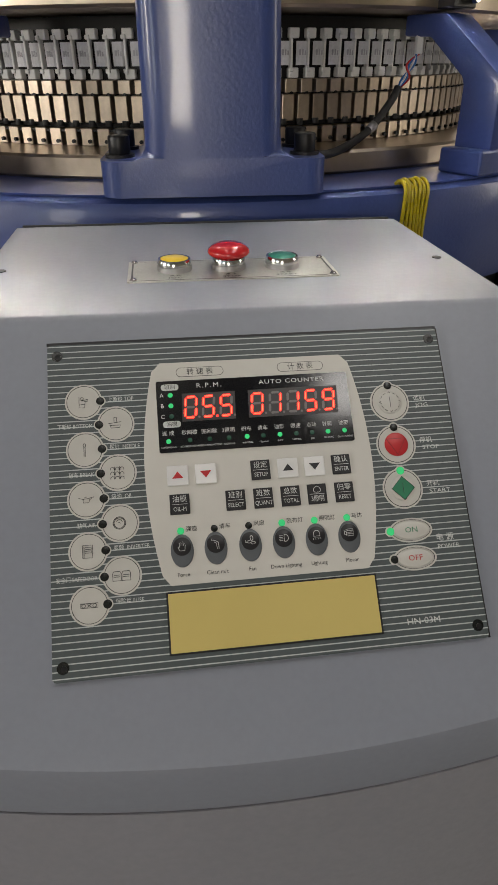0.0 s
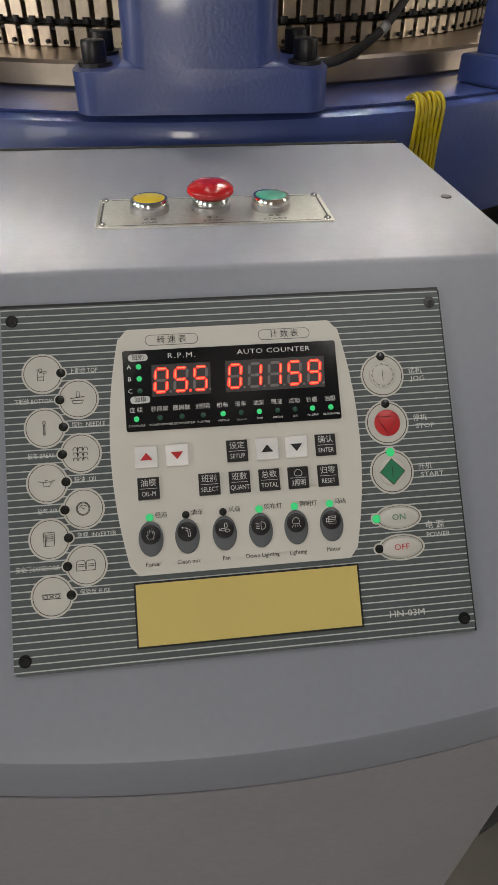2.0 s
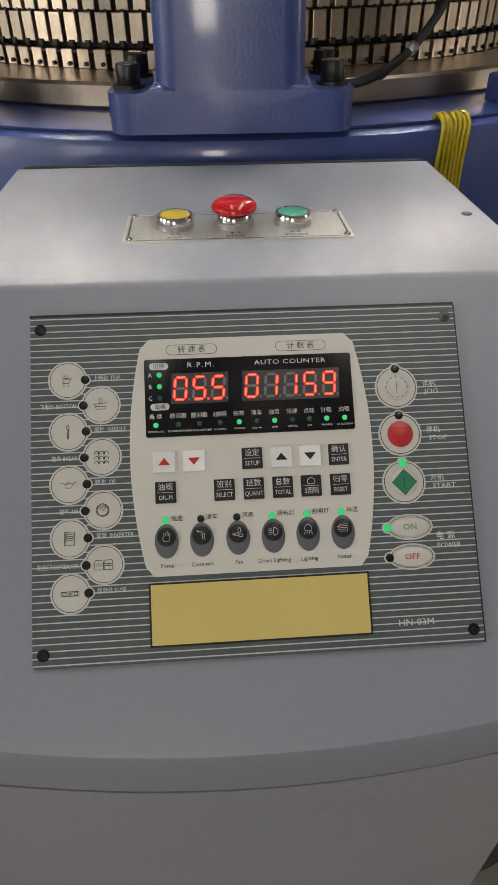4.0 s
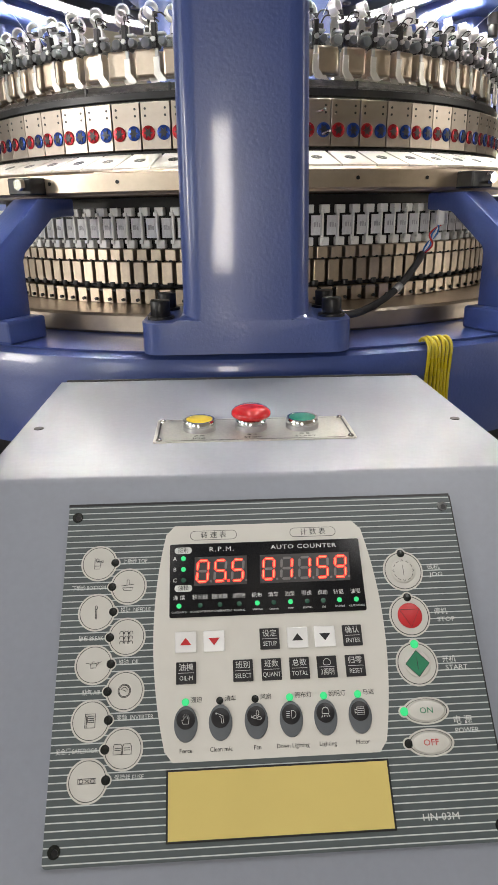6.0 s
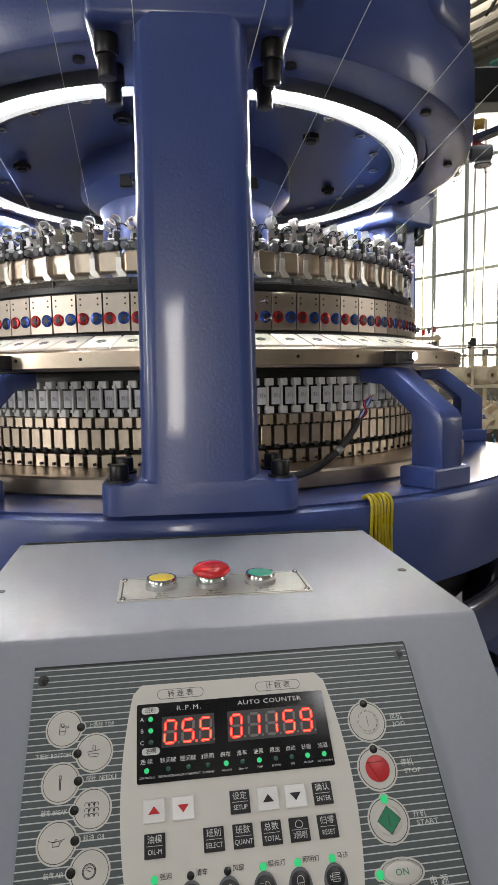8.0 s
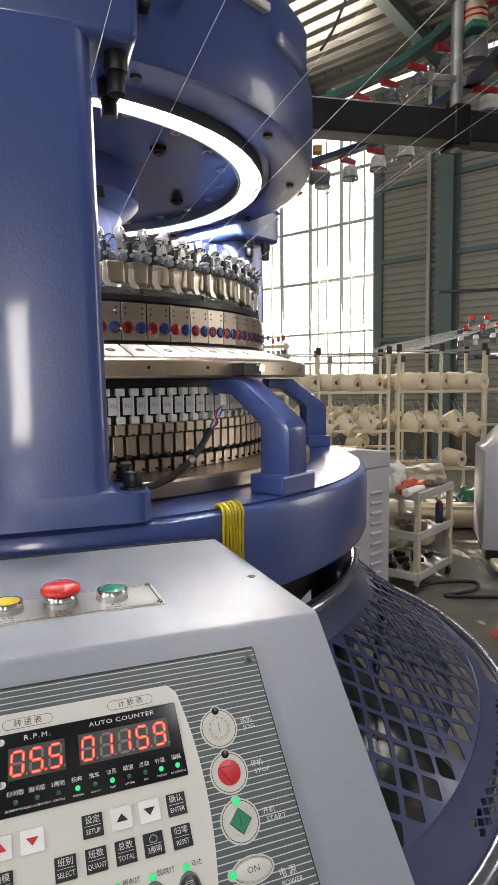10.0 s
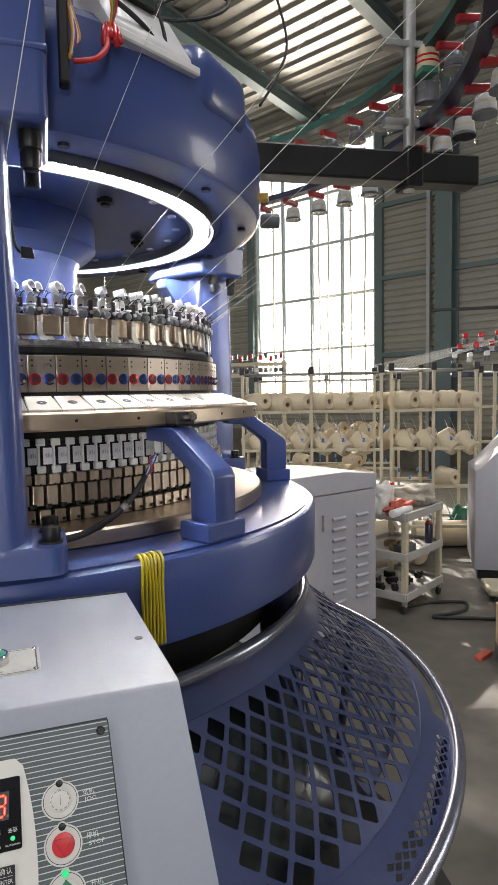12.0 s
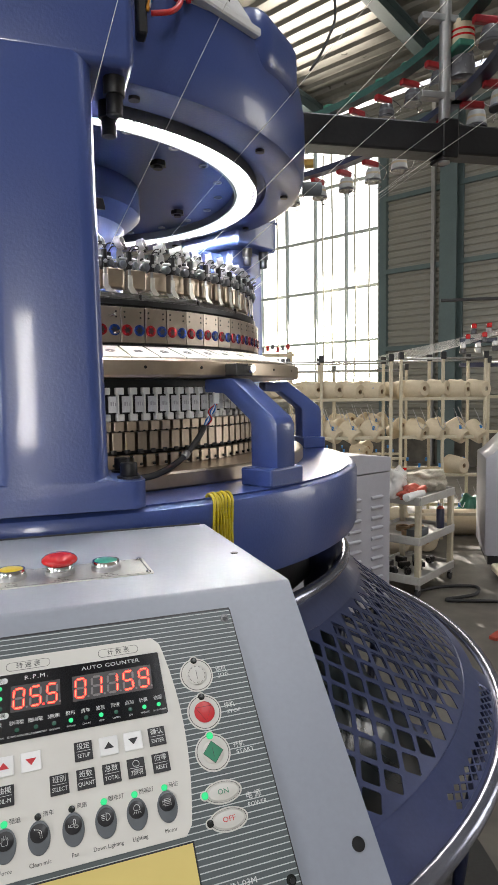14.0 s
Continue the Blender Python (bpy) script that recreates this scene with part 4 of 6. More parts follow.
for x, cn, en in ((-0.0545, "点 动", "JOG"), (-0.0025, "停 止", "STOP"), (0.0495, "启 动", "START")):
    lettering("plate_text", cn, x, -0.0185, 0.0013, 0.0048, INK, plate_th)
    lettering("plate_text", en, x, -0.0255, 0.0013, 0.0055, INK, plate_th, wide=1.3)


def push_button(x, cap, label):
    b = thing("push_button", (0, 0, 0), label, "button", "push buttons on the console top")
    b.matrix_world = BOXM @ Matrix.Translation((0.002 + x, 0.2220, ZT - 0.0008))
    part("collar", bm_lathe([(0.0, 0), (0.0166, 0), (0.0166, 0.0065), (0.0160, 0.0072), (0.0, 0.0072)], 40, closed=False), GALV, b, smooth=40)
    part("bezel", bm_lathe([(0.0135, 0.0072), (0.0162, 0.0073), (0.0162, 0.0105), (0.0152, 0.0125), (0.0134, 0.0125), (0.0130, 0.0115)], 40, closed=False), CHROME, b, smooth=40)
    part("cap", bm_lathe([(0.0, 0.0134), (0.0110, 0.0132), (0.0129, 0.0124), (0.0129, 0.007), (0.0, 0.007)], 40, closed=False), cap, b, smooth=40)
    return b


push_button(-0.0545, YELLOW, "round yellow push button with chrome bezel")
push_button(0.0495, GREEN, "round green push button with chrome bezel")
es = thing("emergency_stop", (0, 0, 0), "red mushroom emergency stop button on chrome collar", "button", "push buttons on the console top")
es.matrix_world = BOXM @ Matrix.Translation((0.002 - 0.0025, 0.2220, ZT - 0.0008))
part("collar", bm_lathe([(0.0, 0), (0.0164, 0), (0.0164, 0.0066), (0.0158, 0.0072), (0.0, 0.0072)], 40, closed=False), GALV, es, smooth=40)
part("bezel", bm_lathe([(0.0, 0.0072), (0.0156, 0.0074), (0.0156, 0.0118), (0.0148, 0.0128), (0.0, 0.0128)], 40, closed=False), CHROME, es, smooth=40)
part("stem", bm_cyl(0.011, 0.006, (0, 0, 0.0115), seg=32), RED, es, smooth=40)
part("mushroom", bm_lathe([(0.0, 0.0098), (0.0130, 0.0098), (0.0190, 0.0115), (0.0203, 0.0140), (0.0194, 0.0168), (0.0162, 0.0196), (0.0112, 0.0217), (0.0050, 0.0227), (0.0, 0.0229)], 48, closed=False), RED, es, smooth=50).location = (0, 0, 0.0035)

# ---- rings of small machine pieces ----
def ring_of(name, mesh, count, radius, z, parent, offset=0.0, rx=0.0, start=0, stop=None):
    made = []
    for i in range(start, count if stop is None else stop):
        made.append(again(name, mesh, polar(360 * i / count + offset, radius, z, rx=rx), parent))
    return made


def mesh_of(name, bm, material, smooth=None):
    ob = part(name, bm, material, None, smooth=smooth)
    me = ob.data
    bpy.data.objects.remove(ob)
    return me


def vary_random(m, amount=0.35):
    """Piece to piece difference in tone."""
    n, l = m.node_tree.nodes, m.node_tree.links
    b = n["Principled BSDF"]
    src = b.inputs["Base Color"].links[0].from_socket
    info, hs, mr = n.new("ShaderNodeObjectInfo"), n.new("ShaderNodeHueSaturation"), n.new("ShaderNodeMapRange")
    mr.inputs[3].default_value, mr.inputs[4].default_value = 1 - amount, 1 + amount * 0.4
    l.new(info.outputs["Random"], mr.inputs[0]), l.new(mr.outputs[0], hs.inputs["Value"])
    l.new(src, hs.inputs["Color"]), l.new(hs.outputs[0], b.inputs["Base Color"])


vary_random(CAMSTEEL, 0.25)
vary_random(WHITEPL, 0.12)
BLOCKSTEEL = mat("satin nickel block", (0.36, 0.31, 0.265), 0.36, 1, 0.08, 80, 0.06)
vary_random(BLOCKSTEEL, 0.12)
vary_random(WHITETILE, 0.12)

# backing rings that carry the pieces
upper_cams = part("upper_cam_ring", bm_lathe([(0.545, 1.392), (0.560, 1.392), (0.560, 1.412), (0.545, 1.412)], 120), BLACK, machine, smooth=30)
middle_cams = part("middle_cam_ring", bm_lathe([(0.545, 1.354), (0.562, 1.354), (0.562, 1.392), (0.545, 1.392)], 120), BLACK, machine, smooth=30)
lower_cams = part("lower_cam_ring", bm_lathe([(0.545, 1.331), (0.568, 1.331), (0.568, 1.3495), (0.590, 1.3495), (0.590, 1.3525), (0.545, 1.3525)], 120), BLACK, machine, smooth=30)
selectors = part("selector_ring", bm_lathe([(0.545, 1.414), (0.553, 1.414), (0.553, 1.480), (0.545, 1.480)], 120), BLACK, machine, smooth=30)
m_up = mesh_of("cam_block", bm_box(0.0185, 0.022, 0.0185, (0, 0, 0), 0.0008, 1), CAMSTEEL)
m_mid = mesh_of("cam_block", bm_box(0.0190, 0.022, 0.0365, (0, 0, 0), 0.0008, 1), CAMSTEEL)
m_low = mesh_of("cam_block", bm_box(0.0195, 0.018, 0.0245, (0, 0, 0), 0.0008, 1), CAMSTEEL)
ring_of("cam_block", m_up, 144, 0.571, 1.4092, upper_cams, 0.6)
ring_of("cam_block", m_mid, 144, 0.575, 1.3800, middle_cams, 0.0)
ring_of("cam_block", m_low, 136, 0.583, 1.3425, lower_cams, 0.4)
m_sc = mesh_of("cap_screw", bm_cyl(0.0058, 0.0085, (0, 0, 0), seg=12, bevel=0.0008), BLACK, 40)
ring_of("cap_screw", m_sc, 136, 0.584, 1.3565, lower_cams, 1.2)
m_pin = mesh_of("set_screw", bm_cyl(0.0028, 0.006, (0, 0, 0), seg=8, rot=pose(0, 0, 0, 90)), BLACK, 40)
ring_of("set_screw", m_pin, 136, 0.591, 1.3365, lower_cams, 0.9)
m_pin2 = mesh_of("set_screw", bm_cyl(0.0034, 0.005, (0, 0, 0), seg=8, rot=pose(0, 0, 0, 90)), BLACK, 40)
ring_of("set_screw", m_pin2, 144, 0.578, 1.3985, upper_cams, 0.6)

# white needle selectors with a label band
bm = bm_box(0.0155, 0.012, 0.0135, (0, 0, 0.0255), 0.0012, 1)
bm_box(0.0155, 0.012, 0.0135, (0, 0, -0.0255), 0.0012, 1, bm=bm)
bm_box(0.0040, 0.009, 0.056, (-0.0045, -0.002, 0), 0.001, 1, bm=bm)
bm_box(0.0070, 0.006, 0.006, (-0.0055, -0.006, 0.0215), 0.001, 1, bm=bm)
bm_box(0.0070, 0.006, 0.006, (-0.0055, -0.006, -0.0215), 0.001, 1, bm=bm)
m_sel = mesh_of("selector", bm, WHITEPL)
ring_of("selector", m_sel, 130, 0.566, 1.4515, selectors)
BAND = mat("grey label band", (0.58, 0.58, 0.61), 0.5, 0, 0.18, 220, 0.03)
vary_random(BAND, 0.2)
bm = bmesh.new()
for x0, x1, y0, y1 in ((-0.009, 0.006, 0.0, -0.003), (0.006, 0.0125, -0.003, 0.0)):
    vs = [bm.verts.new(p) for p in ((x0, y0, -0.0155), (x1, y1, -0.0155), (x1, y1, 0.0155), (x0, y0, 0.0155), (x0, y0 + 0.001, -0.0155), (x1, y1 + 0.001, -0.0155), (x1, y1 + 0.001, 0.0155), (x0, y0 + 0.001, 0.0155))]
    for q in ((0, 1, 2, 3), (7, 6, 5, 4), (0, 4, 5, 1), (3, 2, 6, 7), (0, 3, 7, 4), (1, 5, 6, 2)):
        bm.faces.new([vs[i] for i in q])
m_band = mesh_of("label_band", bm, BAND)
ring_of("label_band", m_band, 130, 0.5705, 1.4515, selectors, 1.25)
PRINT = mat("faded grey band print", (0.36, 0.36, 0.39), 0.5, 0, 0.1, 60, 0.0)
bm = bm_box(0.0030, 0.0004, 0.0075, (-0.0035, -0.0019, 0.001))
bm_box(0.0022, 0.0004, 0.0075, (0.0005, -0.0027, 0.001), bm=bm)
bm_box(0.0024, 0.0004, 0.0060, (0.0044, -0.0034, 0.0003), bm=bm)
m_print = mesh_of("print_bars", bm, PRINT)
ring_of("print_bars", m_print, 130, 0.5705, 1.4515, selectors, 1.25)

# tiles and coloured-knob blocks, one for each feed
tiles = part("tile_ring", bm_lathe([(0.55, 1.535), (0.652, 1.535), (0.652, 1.537), (0.585, 1.558), (0.55, 1.558)], 144), BLACK, machine, smooth=20)
w0, w1 = 0.0262, 0.0295
slope = math.degrees(math.atan2(0.0235, 0.069))
bm = bmesh.new()
vs = [bm.verts.new(p) for p in ((-w1, -0.036, 0), (w1, -0.036, 0), (w0 - 0.001, 0.036, 0), (-w0 + 0.001, 0.036, 0))]
f = bm.faces.new(vs)
r = bmesh.ops.extrude_face_region(bm, geom=[f])
bmesh.ops.translate(bm, vec=(0, 0, 0.0065), verts=[g for g in r["geom"] if isinstance(g, bmesh.types.BMVert)])
bmesh.ops.recalc_face_normals(bm, faces=bm.faces)
bmesh.ops.scale(bm, vec=(0.93, 1, 1), verts=bm.verts)
bmesh.ops.bevel(bm, geom=list(bm.edges), offset=0.0006, segments=1, affect="EDGES")
m_tile = mesh_of("tile", bm, WHITETILE)
tl = ring_of("tile", m_tile, 72, 0.620, 1.5445, tiles, 0.6, rx=slope)
m_hole = mesh_of("slot", bm_lathe([(0.0025, 0), (0.0088, 0), (0.0088, 0.0006), (0.0025, 0.0006)], 20), BLACK)
ring_of("slot", m_hole, 72, 0.622, 1.5505, tiles, 0.6, rx=slope)
block_ring = part("block_ring", bm_lathe([(0.540, 1.562), (0.560, 1.562), (0.560, 1.636), (0.540, 1.636)], 144), BLACK, machine, smooth=20)
m_block = mesh_of("knob_block", bm_box(0.0482, 0.014, 0.0675, (0, 0, 0), 0.0007, 1), BLOCKSTEEL)
bm = bm_cyl(0.0108, 0.0022, seg=28, rot=pose(0, 0, 0, 90), bevel=0.0006)
m_kr = mesh_of("red_knob", bm, REDAN, 40)
m_kb = mesh_of("blue_knob", bm_cyl(0.0108, 0.0022, seg=28, rot=pose(0, 0, 0, 90), bevel=0.0006), BLUEAN, 40)
star = [((0.0088 if k % 2 == 0 else 0.0040) * math.cos(TAU * k / 12), (0.0088 if k % 2 == 0 else 0.0040) * math.sin(TAU * k / 12)) for k in range(12)]
bm = bm_prism(star, 0.0030, "y", (0, -0.0030, 0))
m_kc = mesh_of("knob_centre", bm, BLACK)
m_dw = mesh_of("dowel_hole", bm_cyl(0.0019, 0.0006, (0, 0, 0), seg=8, rot=pose(0, 0, 0, 90)), BLACK)
blocks = ring_of("knob_block", m_block, 72, 0.568, 1.6030, block_ring, 1.7)
for b in blocks:
    for x, me in ((-0.0125, m_kr), (0.0130, m_kb)):
        again(me.name.split(".")[0], me, Matrix.Translation((x, -0.0068, -0.0100)), b)
        again("knob_centre", m_kc, Matrix.Translation((x, -0.0070, -0.0100)), b)
    for x in (-0.0165, 0.0165):
        for z in (0.0245, 0.0145):
            again("dowel_hole", m_dw, Matrix.Translation((x, -0.0070, z)), b)
m_lever = mesh_of("lever", bm_cyl(0.0028, 0.016, (0, 0, 0), seg=10, rot=pose(0, 0, 0, 80, 0, 25)), CHROME, 40)
for i in (1, 2):
    again("lever", m_lever, Matrix.Translation((0.004, -0.007, 0.0150)), blocks[i])
    again("lever", m_lever, Matrix.Translation((0.012, -0.009, -0.0160)), blocks[i])

# rough dark ledge under the feeders
LINT = mat("oily lint covered steel", (0.045, 0.043, 0.042), 0.6, 0.3, 0.5, 120, 0.9, dirt=(0.16, 0.15, 0.14))
bm = bm_lathe([(0.50, 1.648), (0.564, 1.648), (0.566, 1.655), (0.556, 1.662), (0.540, 1.668), (0.50, 1.668)], 288)
for v in bm.verts:
    k = 0.0022 * noise.noise(v.co * 70)
    v.co.z += k
part("ledge", bm, LINT, machine, smooth=60)
m_pl = mesh_of("ledge_pin", bm_box(0.004, 0.006, 0.022, (0, 0, 0.011), 0.0008, 1), BLACK)
ring_of("ledge_pin", m_pl, 24, 0.564, 1.642, machine, 4.0)

# yarn feeders
BLADE = mat("pale ground steel blade", (0.70, 0.68, 0.63), 0.35, 0.7, 0.1, 80, 0.03)
MILKY = mat("milky grey plastic", (0.46, 0.47, 0.47), 0.3, 0, 0.08, 60, 0.0, 0.2)


def build_feeder():
    f = thing("yarn_feeder", (AX, AY, 0), "steel and grey plastic yarn feeder with clear eyelet loop", "yarn feeder", "yarn feeders round the dial")
    part("blade", bm_prism([(-0.0048, 0.034), (0.0048, 0.034), (0.0050, 0.014), (0.0150, 0.002), (0.0110, 0.0), (0.000, 0.001), (-0.0055, 0.010)], 0.0022, "y", (0, -0.018, 1.662), 0.0005), BLADE, f)
    part("bar", bm_box(0.0058, 0.003, 0.052, (0, -0.0145, 1.716), 0.0006, 1), GALV, f)
    part("clamp", bm_box(0.0085, 0.010, 0.034, (-0.001, -0.016, 1.724), 0.0012, 1), BLACK, f)
    part("clamp_screw", bm_cyl(0.0036, 0.004, (-0.001, -0.021, 1.718), seg=10, rot=pose(0, 0, 0, 90)), GALV, f)
    part("knob", bm_cyl(0.0078, 0.014, (-0.0150, -0.008, 1.715), seg=18, rot=pose(0, 0, 0, 90), bevel=0.002), GREYPL, f, smooth=40)
    part("knob", bm_cyl(0.0062, 0.014, (0.0110, -0.008, 1.716), seg=16, rot=pose(0, 0, 0, 90), bevel=0.002), GREYPL, f, smooth=40)
    part("knob_cap", bm_box(0.034, 0.012, 0.004, (-0.002, -0.012, 1.727), 0.0015, 1), MILKY, f)
    part("carrier", bm_box(0.0370, 0.016, 0.038, (-0.0235, 0.006, 1.692), 0.003, 2), BRONZE, f)
    part("hook", bm_tube([(0.000, -0.016, 1.742), (0.004, -0.024, 1.750), (0.014, -0.026, 1.750), (0.018, -0.018, 1.747)], 0.0012, 6), BLACK, f)
    part("upper_plate", bm_prism([(-0.011, 0), (0.002, 0), (0.002, 0.026), (-0.001, 0.034), (-0.008, 0.034), (-0.011, 0.026)], 0.003, "y", (-0.006, 0.004, 1.716), 0.0006), GALV, f)
    part("plate_screw", bm_cyl(0.0032, 0.005, (-0.012, 0.005, 1.732), seg=10, rot=pose(0, 0, 0, 90)), BLACK, f)
    lp = bm_lathe([(0.0085, -0.0065), (0.0108, -0.0065), (0.0108, 0.0065), (0.0085, 0.0065)], 20)
    bmesh.ops.transform(lp, matrix=Matrix.Translation((-0.012, 0.002, 1.762)) @ pose(0, 0, 0, 78, 0, 35), verts=lp.verts)
    part("eyelet_loop", lp, MILKY, f, smooth=40)
    part("eyelet_nut", bm_cyl(0.0042, 0.006, (-0.004, -0.002, 1.752), seg=8), BLACK, f)
    return f


fd = build_feeder()


def feeder_pose(deg):
    return MT @ polar(deg, 0.545, 0.003)


for i in range(1, 72):
    copy_thing(fd, feeder_pose(5 * i + 2.0))
for i in range(72):
    copy_thing(fd, MT @ polar(5 * i + 4.3, 0.505, 0.007))
fd.matrix_world = feeder_pose(2.0)

m_ph = mesh_of("plate_hole", bm_cyl(0.0028, 0.001, (0, 0, 0), seg=12, rot=pose(0, 0, 0, 90)), BLACK)
ring_of("plate_hole", m_ph, 36, 0.6802, 1.519, plate, 4.5)

# bolts under the casing
def under_bolt(deg, r, z, s=1.0):
    b = part("casing_bolt", bm_cyl(0.020 * s, 0.006, (0, 0, -0.006), seg=24), BLACK, casing)
    b.matrix_local = polar(deg, r, z)
    return b


for i in range(12):
    under_bolt(15 + 30 * i, 0.650, 1.990, 0.5)
for i in range(6):
    b = part("mount_bolt", bm_cyl(0.020, 0.010, (0, 0, -0.014), seg=6), BLACK, casing)
    bm = bm_cyl(0.011, 0.020, (0, 0, -0.020), seg=16)
    part("stud", bm, BLACK, b)
    b.matrix_local = polar(42 + 60 * i, 0.40, 2.005)
bolt_me = mesh_of("ring_plug", bm_lathe([(0.006, 0), (0.011, 0), (0.011, -0.003), (0.006, -0.003)], 20), GALV)
for i in range(24):
    again("ring_plug", bolt_me, polar(7 + 15 * i, 0.478, 2.0045), casing)

# ---- guard below the bed ----
guard = thing("safety_guard", (AX, AY, 0), "dark blue perforated sheet metal cone guard with steel rails", "guard")
GZ1 = 0.742
PROFILE = ((0.0, 0.815, 1.042), (0.10, 0.857, 0.995), (0.78, 1.113, 0.790), (1.0, 1.190, 0.742))


def cone_at(deg, v):
    a = radians(deg)
    for (v0, r0, z0), (v1, r1, z1) in zip(PROFILE, PROFILE[1:]):
        if v <= v1 + 1e-6:
            break
    k = (v - v0) / (v1 - v0)
    r, z = r0 + (r1 - r0) * k, z0 + (z1 - z0) * k
    return (r * math.sin(a), -r * math.cos(a), z)


def perforated(a0, a1, v0, v1, per, row):
    """Sheet of diamond cells, each with a rounded hole."""
    verts, faces = [], []
    na, nv = int(round((a1 - a0) / per)), int(round((v1 - v0) / row))
    per, row = (a1 - a0) / na, (v1 - v0) / nv
    for half in (0, 1):
        for i in range(na + (1 - half)):
            for j in range(nv + (1 - half)):
                ca, cv = a0 + (i + half * 0.5) * per, v0 + (j + half * 0.5) * row
                edge = (not half) and (i in (0, na) or j in (0, nv))
                out = [(ca, cv - row / 2), (ca + per / 2, cv), (ca, cv + row / 2), (ca - per / 2, cv)]
                out = [(min(max(a, a0), a1), min(max(v, v0), v1)) for a, v in out]
                b = len(verts)
                if edge:
                    verts += [cone_at(*p) for p in out]
                    faces.append((b, b + 1, b + 2, b + 3))
                    continue
                k, e = 0.79, 0.09
                hole = []
                for q in range(4):
                    p, n = out[q], out[(q + 1) % 4]
                    for t in (e, 1 - e):
                        hole.append((ca + k * ((1 - t) * p[0] + t * n[0] - ca), cv + k * ((1 - t) * p[1] + t * n[1] - cv)))
                verts += [cone_at(*p) for p in out] + [cone_at(*p) for p in hole]
                for q in range(4):
                    o, o2 = b + q, b + (q + 1) % 4
                    h, h2, h3 = b + 4 + 2 * q, b + 5 + 2 * q, b + 4 + (2 * q + 2) % 8
                    faces += [(o, o2, h2, h), (o2, h3, h2)]
    me = bpy.data.meshes.new("sheet")
    me.from_pydata(verts, [], faces)
    bm = bmesh.new()
    bm.from_mesh(me)
    bpy.data.meshes.remove(me)
    bmesh.ops.remove_doubles(bm, verts=bm.verts, dist=1e-5)
    bmesh.ops.recalc_face_normals(bm, faces=bm.faces)
    return bm


def solid_band(a0, a1, v0, v1):
    n = max(4, int((a1 - a0) / 2))
    bm = bmesh.new()
    A = [bm.verts.new(cone_at(a0 + (a1 - a0) * i / n, v0)) for i in range(n + 1)]
    B = [bm.verts.new(cone_at(a0 + (a1 - a0) * i / n, v1)) for i in range(n + 1)]
    for i in range(n):
        bm.faces.new((A[i], A[i + 1], B[i + 1], B[i]))
    return bm


def sheet_part(name, bm):
    ob = part(name, bm, GUARDBLUE, guard)
    so = ob.modifiers.new("thickness", "SOLIDIFY")
    so.thickness = 0.002
    return ob


GUARDBLUE = mat("dark blue guard paint", (0.040, 0.052, 0.125), 0.32, 0.3, 0.12, 140, 0.05, 0.3, 6, 0.05)
A0, A1 = 17.5, 342.5
sheet_part("upper_band", solid_band(A0, A1, 0.0, 0.10))
sheet_part("end_band", solid_band(A0, A0 + 3.5, 0.10, 0.78))
sheet_part("end_band", solid_band(A1 - 3.5, A1, 0.10, 0.78))
sheet_part("perforated_sheet", perforated(A0 + 3.5, A1 - 3.5, 0.10, 0.78, 3.55, 0.1296))
sheet_part("lower_band", solid_band(A0, A1, 0.78, 0.87))
for a in range(5):
    s = A0 + 65 * a
    sheet_part("skirt_plate", solid_band(s, s + 16, 0.87, 0.96))
    sheet_part("skirt_mesh", perforated(s + 16, s + 40, 0.87, 0.96, 1.6, 0.045))
    sheet_part("skirt_plate", solid_band(s + 40, s + 44, 0.87, 0.96))
sheet_part("rim_band", solid_band(A0, A1, 0.96, 1.0))
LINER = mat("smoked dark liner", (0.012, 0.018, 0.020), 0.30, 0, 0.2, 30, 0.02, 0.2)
# smoked panel to 41; the stretch from 226 is added to darken the holes
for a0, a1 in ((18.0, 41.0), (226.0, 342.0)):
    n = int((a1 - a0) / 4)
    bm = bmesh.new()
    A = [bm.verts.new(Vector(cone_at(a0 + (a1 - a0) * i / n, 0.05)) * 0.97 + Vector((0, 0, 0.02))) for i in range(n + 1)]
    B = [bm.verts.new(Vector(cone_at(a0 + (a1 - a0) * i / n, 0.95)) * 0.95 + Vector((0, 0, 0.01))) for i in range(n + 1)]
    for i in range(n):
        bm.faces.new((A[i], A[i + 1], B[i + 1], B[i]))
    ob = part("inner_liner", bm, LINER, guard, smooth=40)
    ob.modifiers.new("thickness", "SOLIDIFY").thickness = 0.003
inner = perforated(41.0, 150.0, 0.12, 0.76, 3.4, 0.128)
for v in inner.verts:
    v.co = Vector((v.co.x * 0.955, v.co.y * 0.955, v.co.z - 0.012))
sheet_part("inner_mesh", inner)
TUBE = mat("polished blue black tube", (0.24, 0.25, 0.31), 0.22, 0.8, 0.1, 40, 0.02)
part("top_rail", bm_tube([(0.824 * math.sin(radians(a)), -0.824 * math.cos(radians(a)), 1.055) for a in range(18, 343, 4)], 0.014, 14, fine=1), TUBE, guard)
part("bottom_rail", bm_tube([(1.197 * math.sin(radians(a)), -1.197 * math.cos(radians(a)), GZ1) for a in range(18, 343, 3)], 0.016, 14, fine=1), TUBE, guard)
for a in (20, 62, 100, 140, 180, 220, 260, 298, 340):
    part("stay", bm_tube([(1.19 * math.sin(radians(a)), -1.19 * math.cos(radians(a)), GZ1 - 0.01), (1.10 * math.sin(radians(a)), -1.10 * math.cos(radians(a)), 0.02)], 0.016, 10, fine=1), NAVY, guard)
part("collar", bm_lathe([(0.700, 1.030), (0.716, 1.030), (0.716, 1.146), (0.700, 1.146)], 120), BLACK, machine, smooth=30)
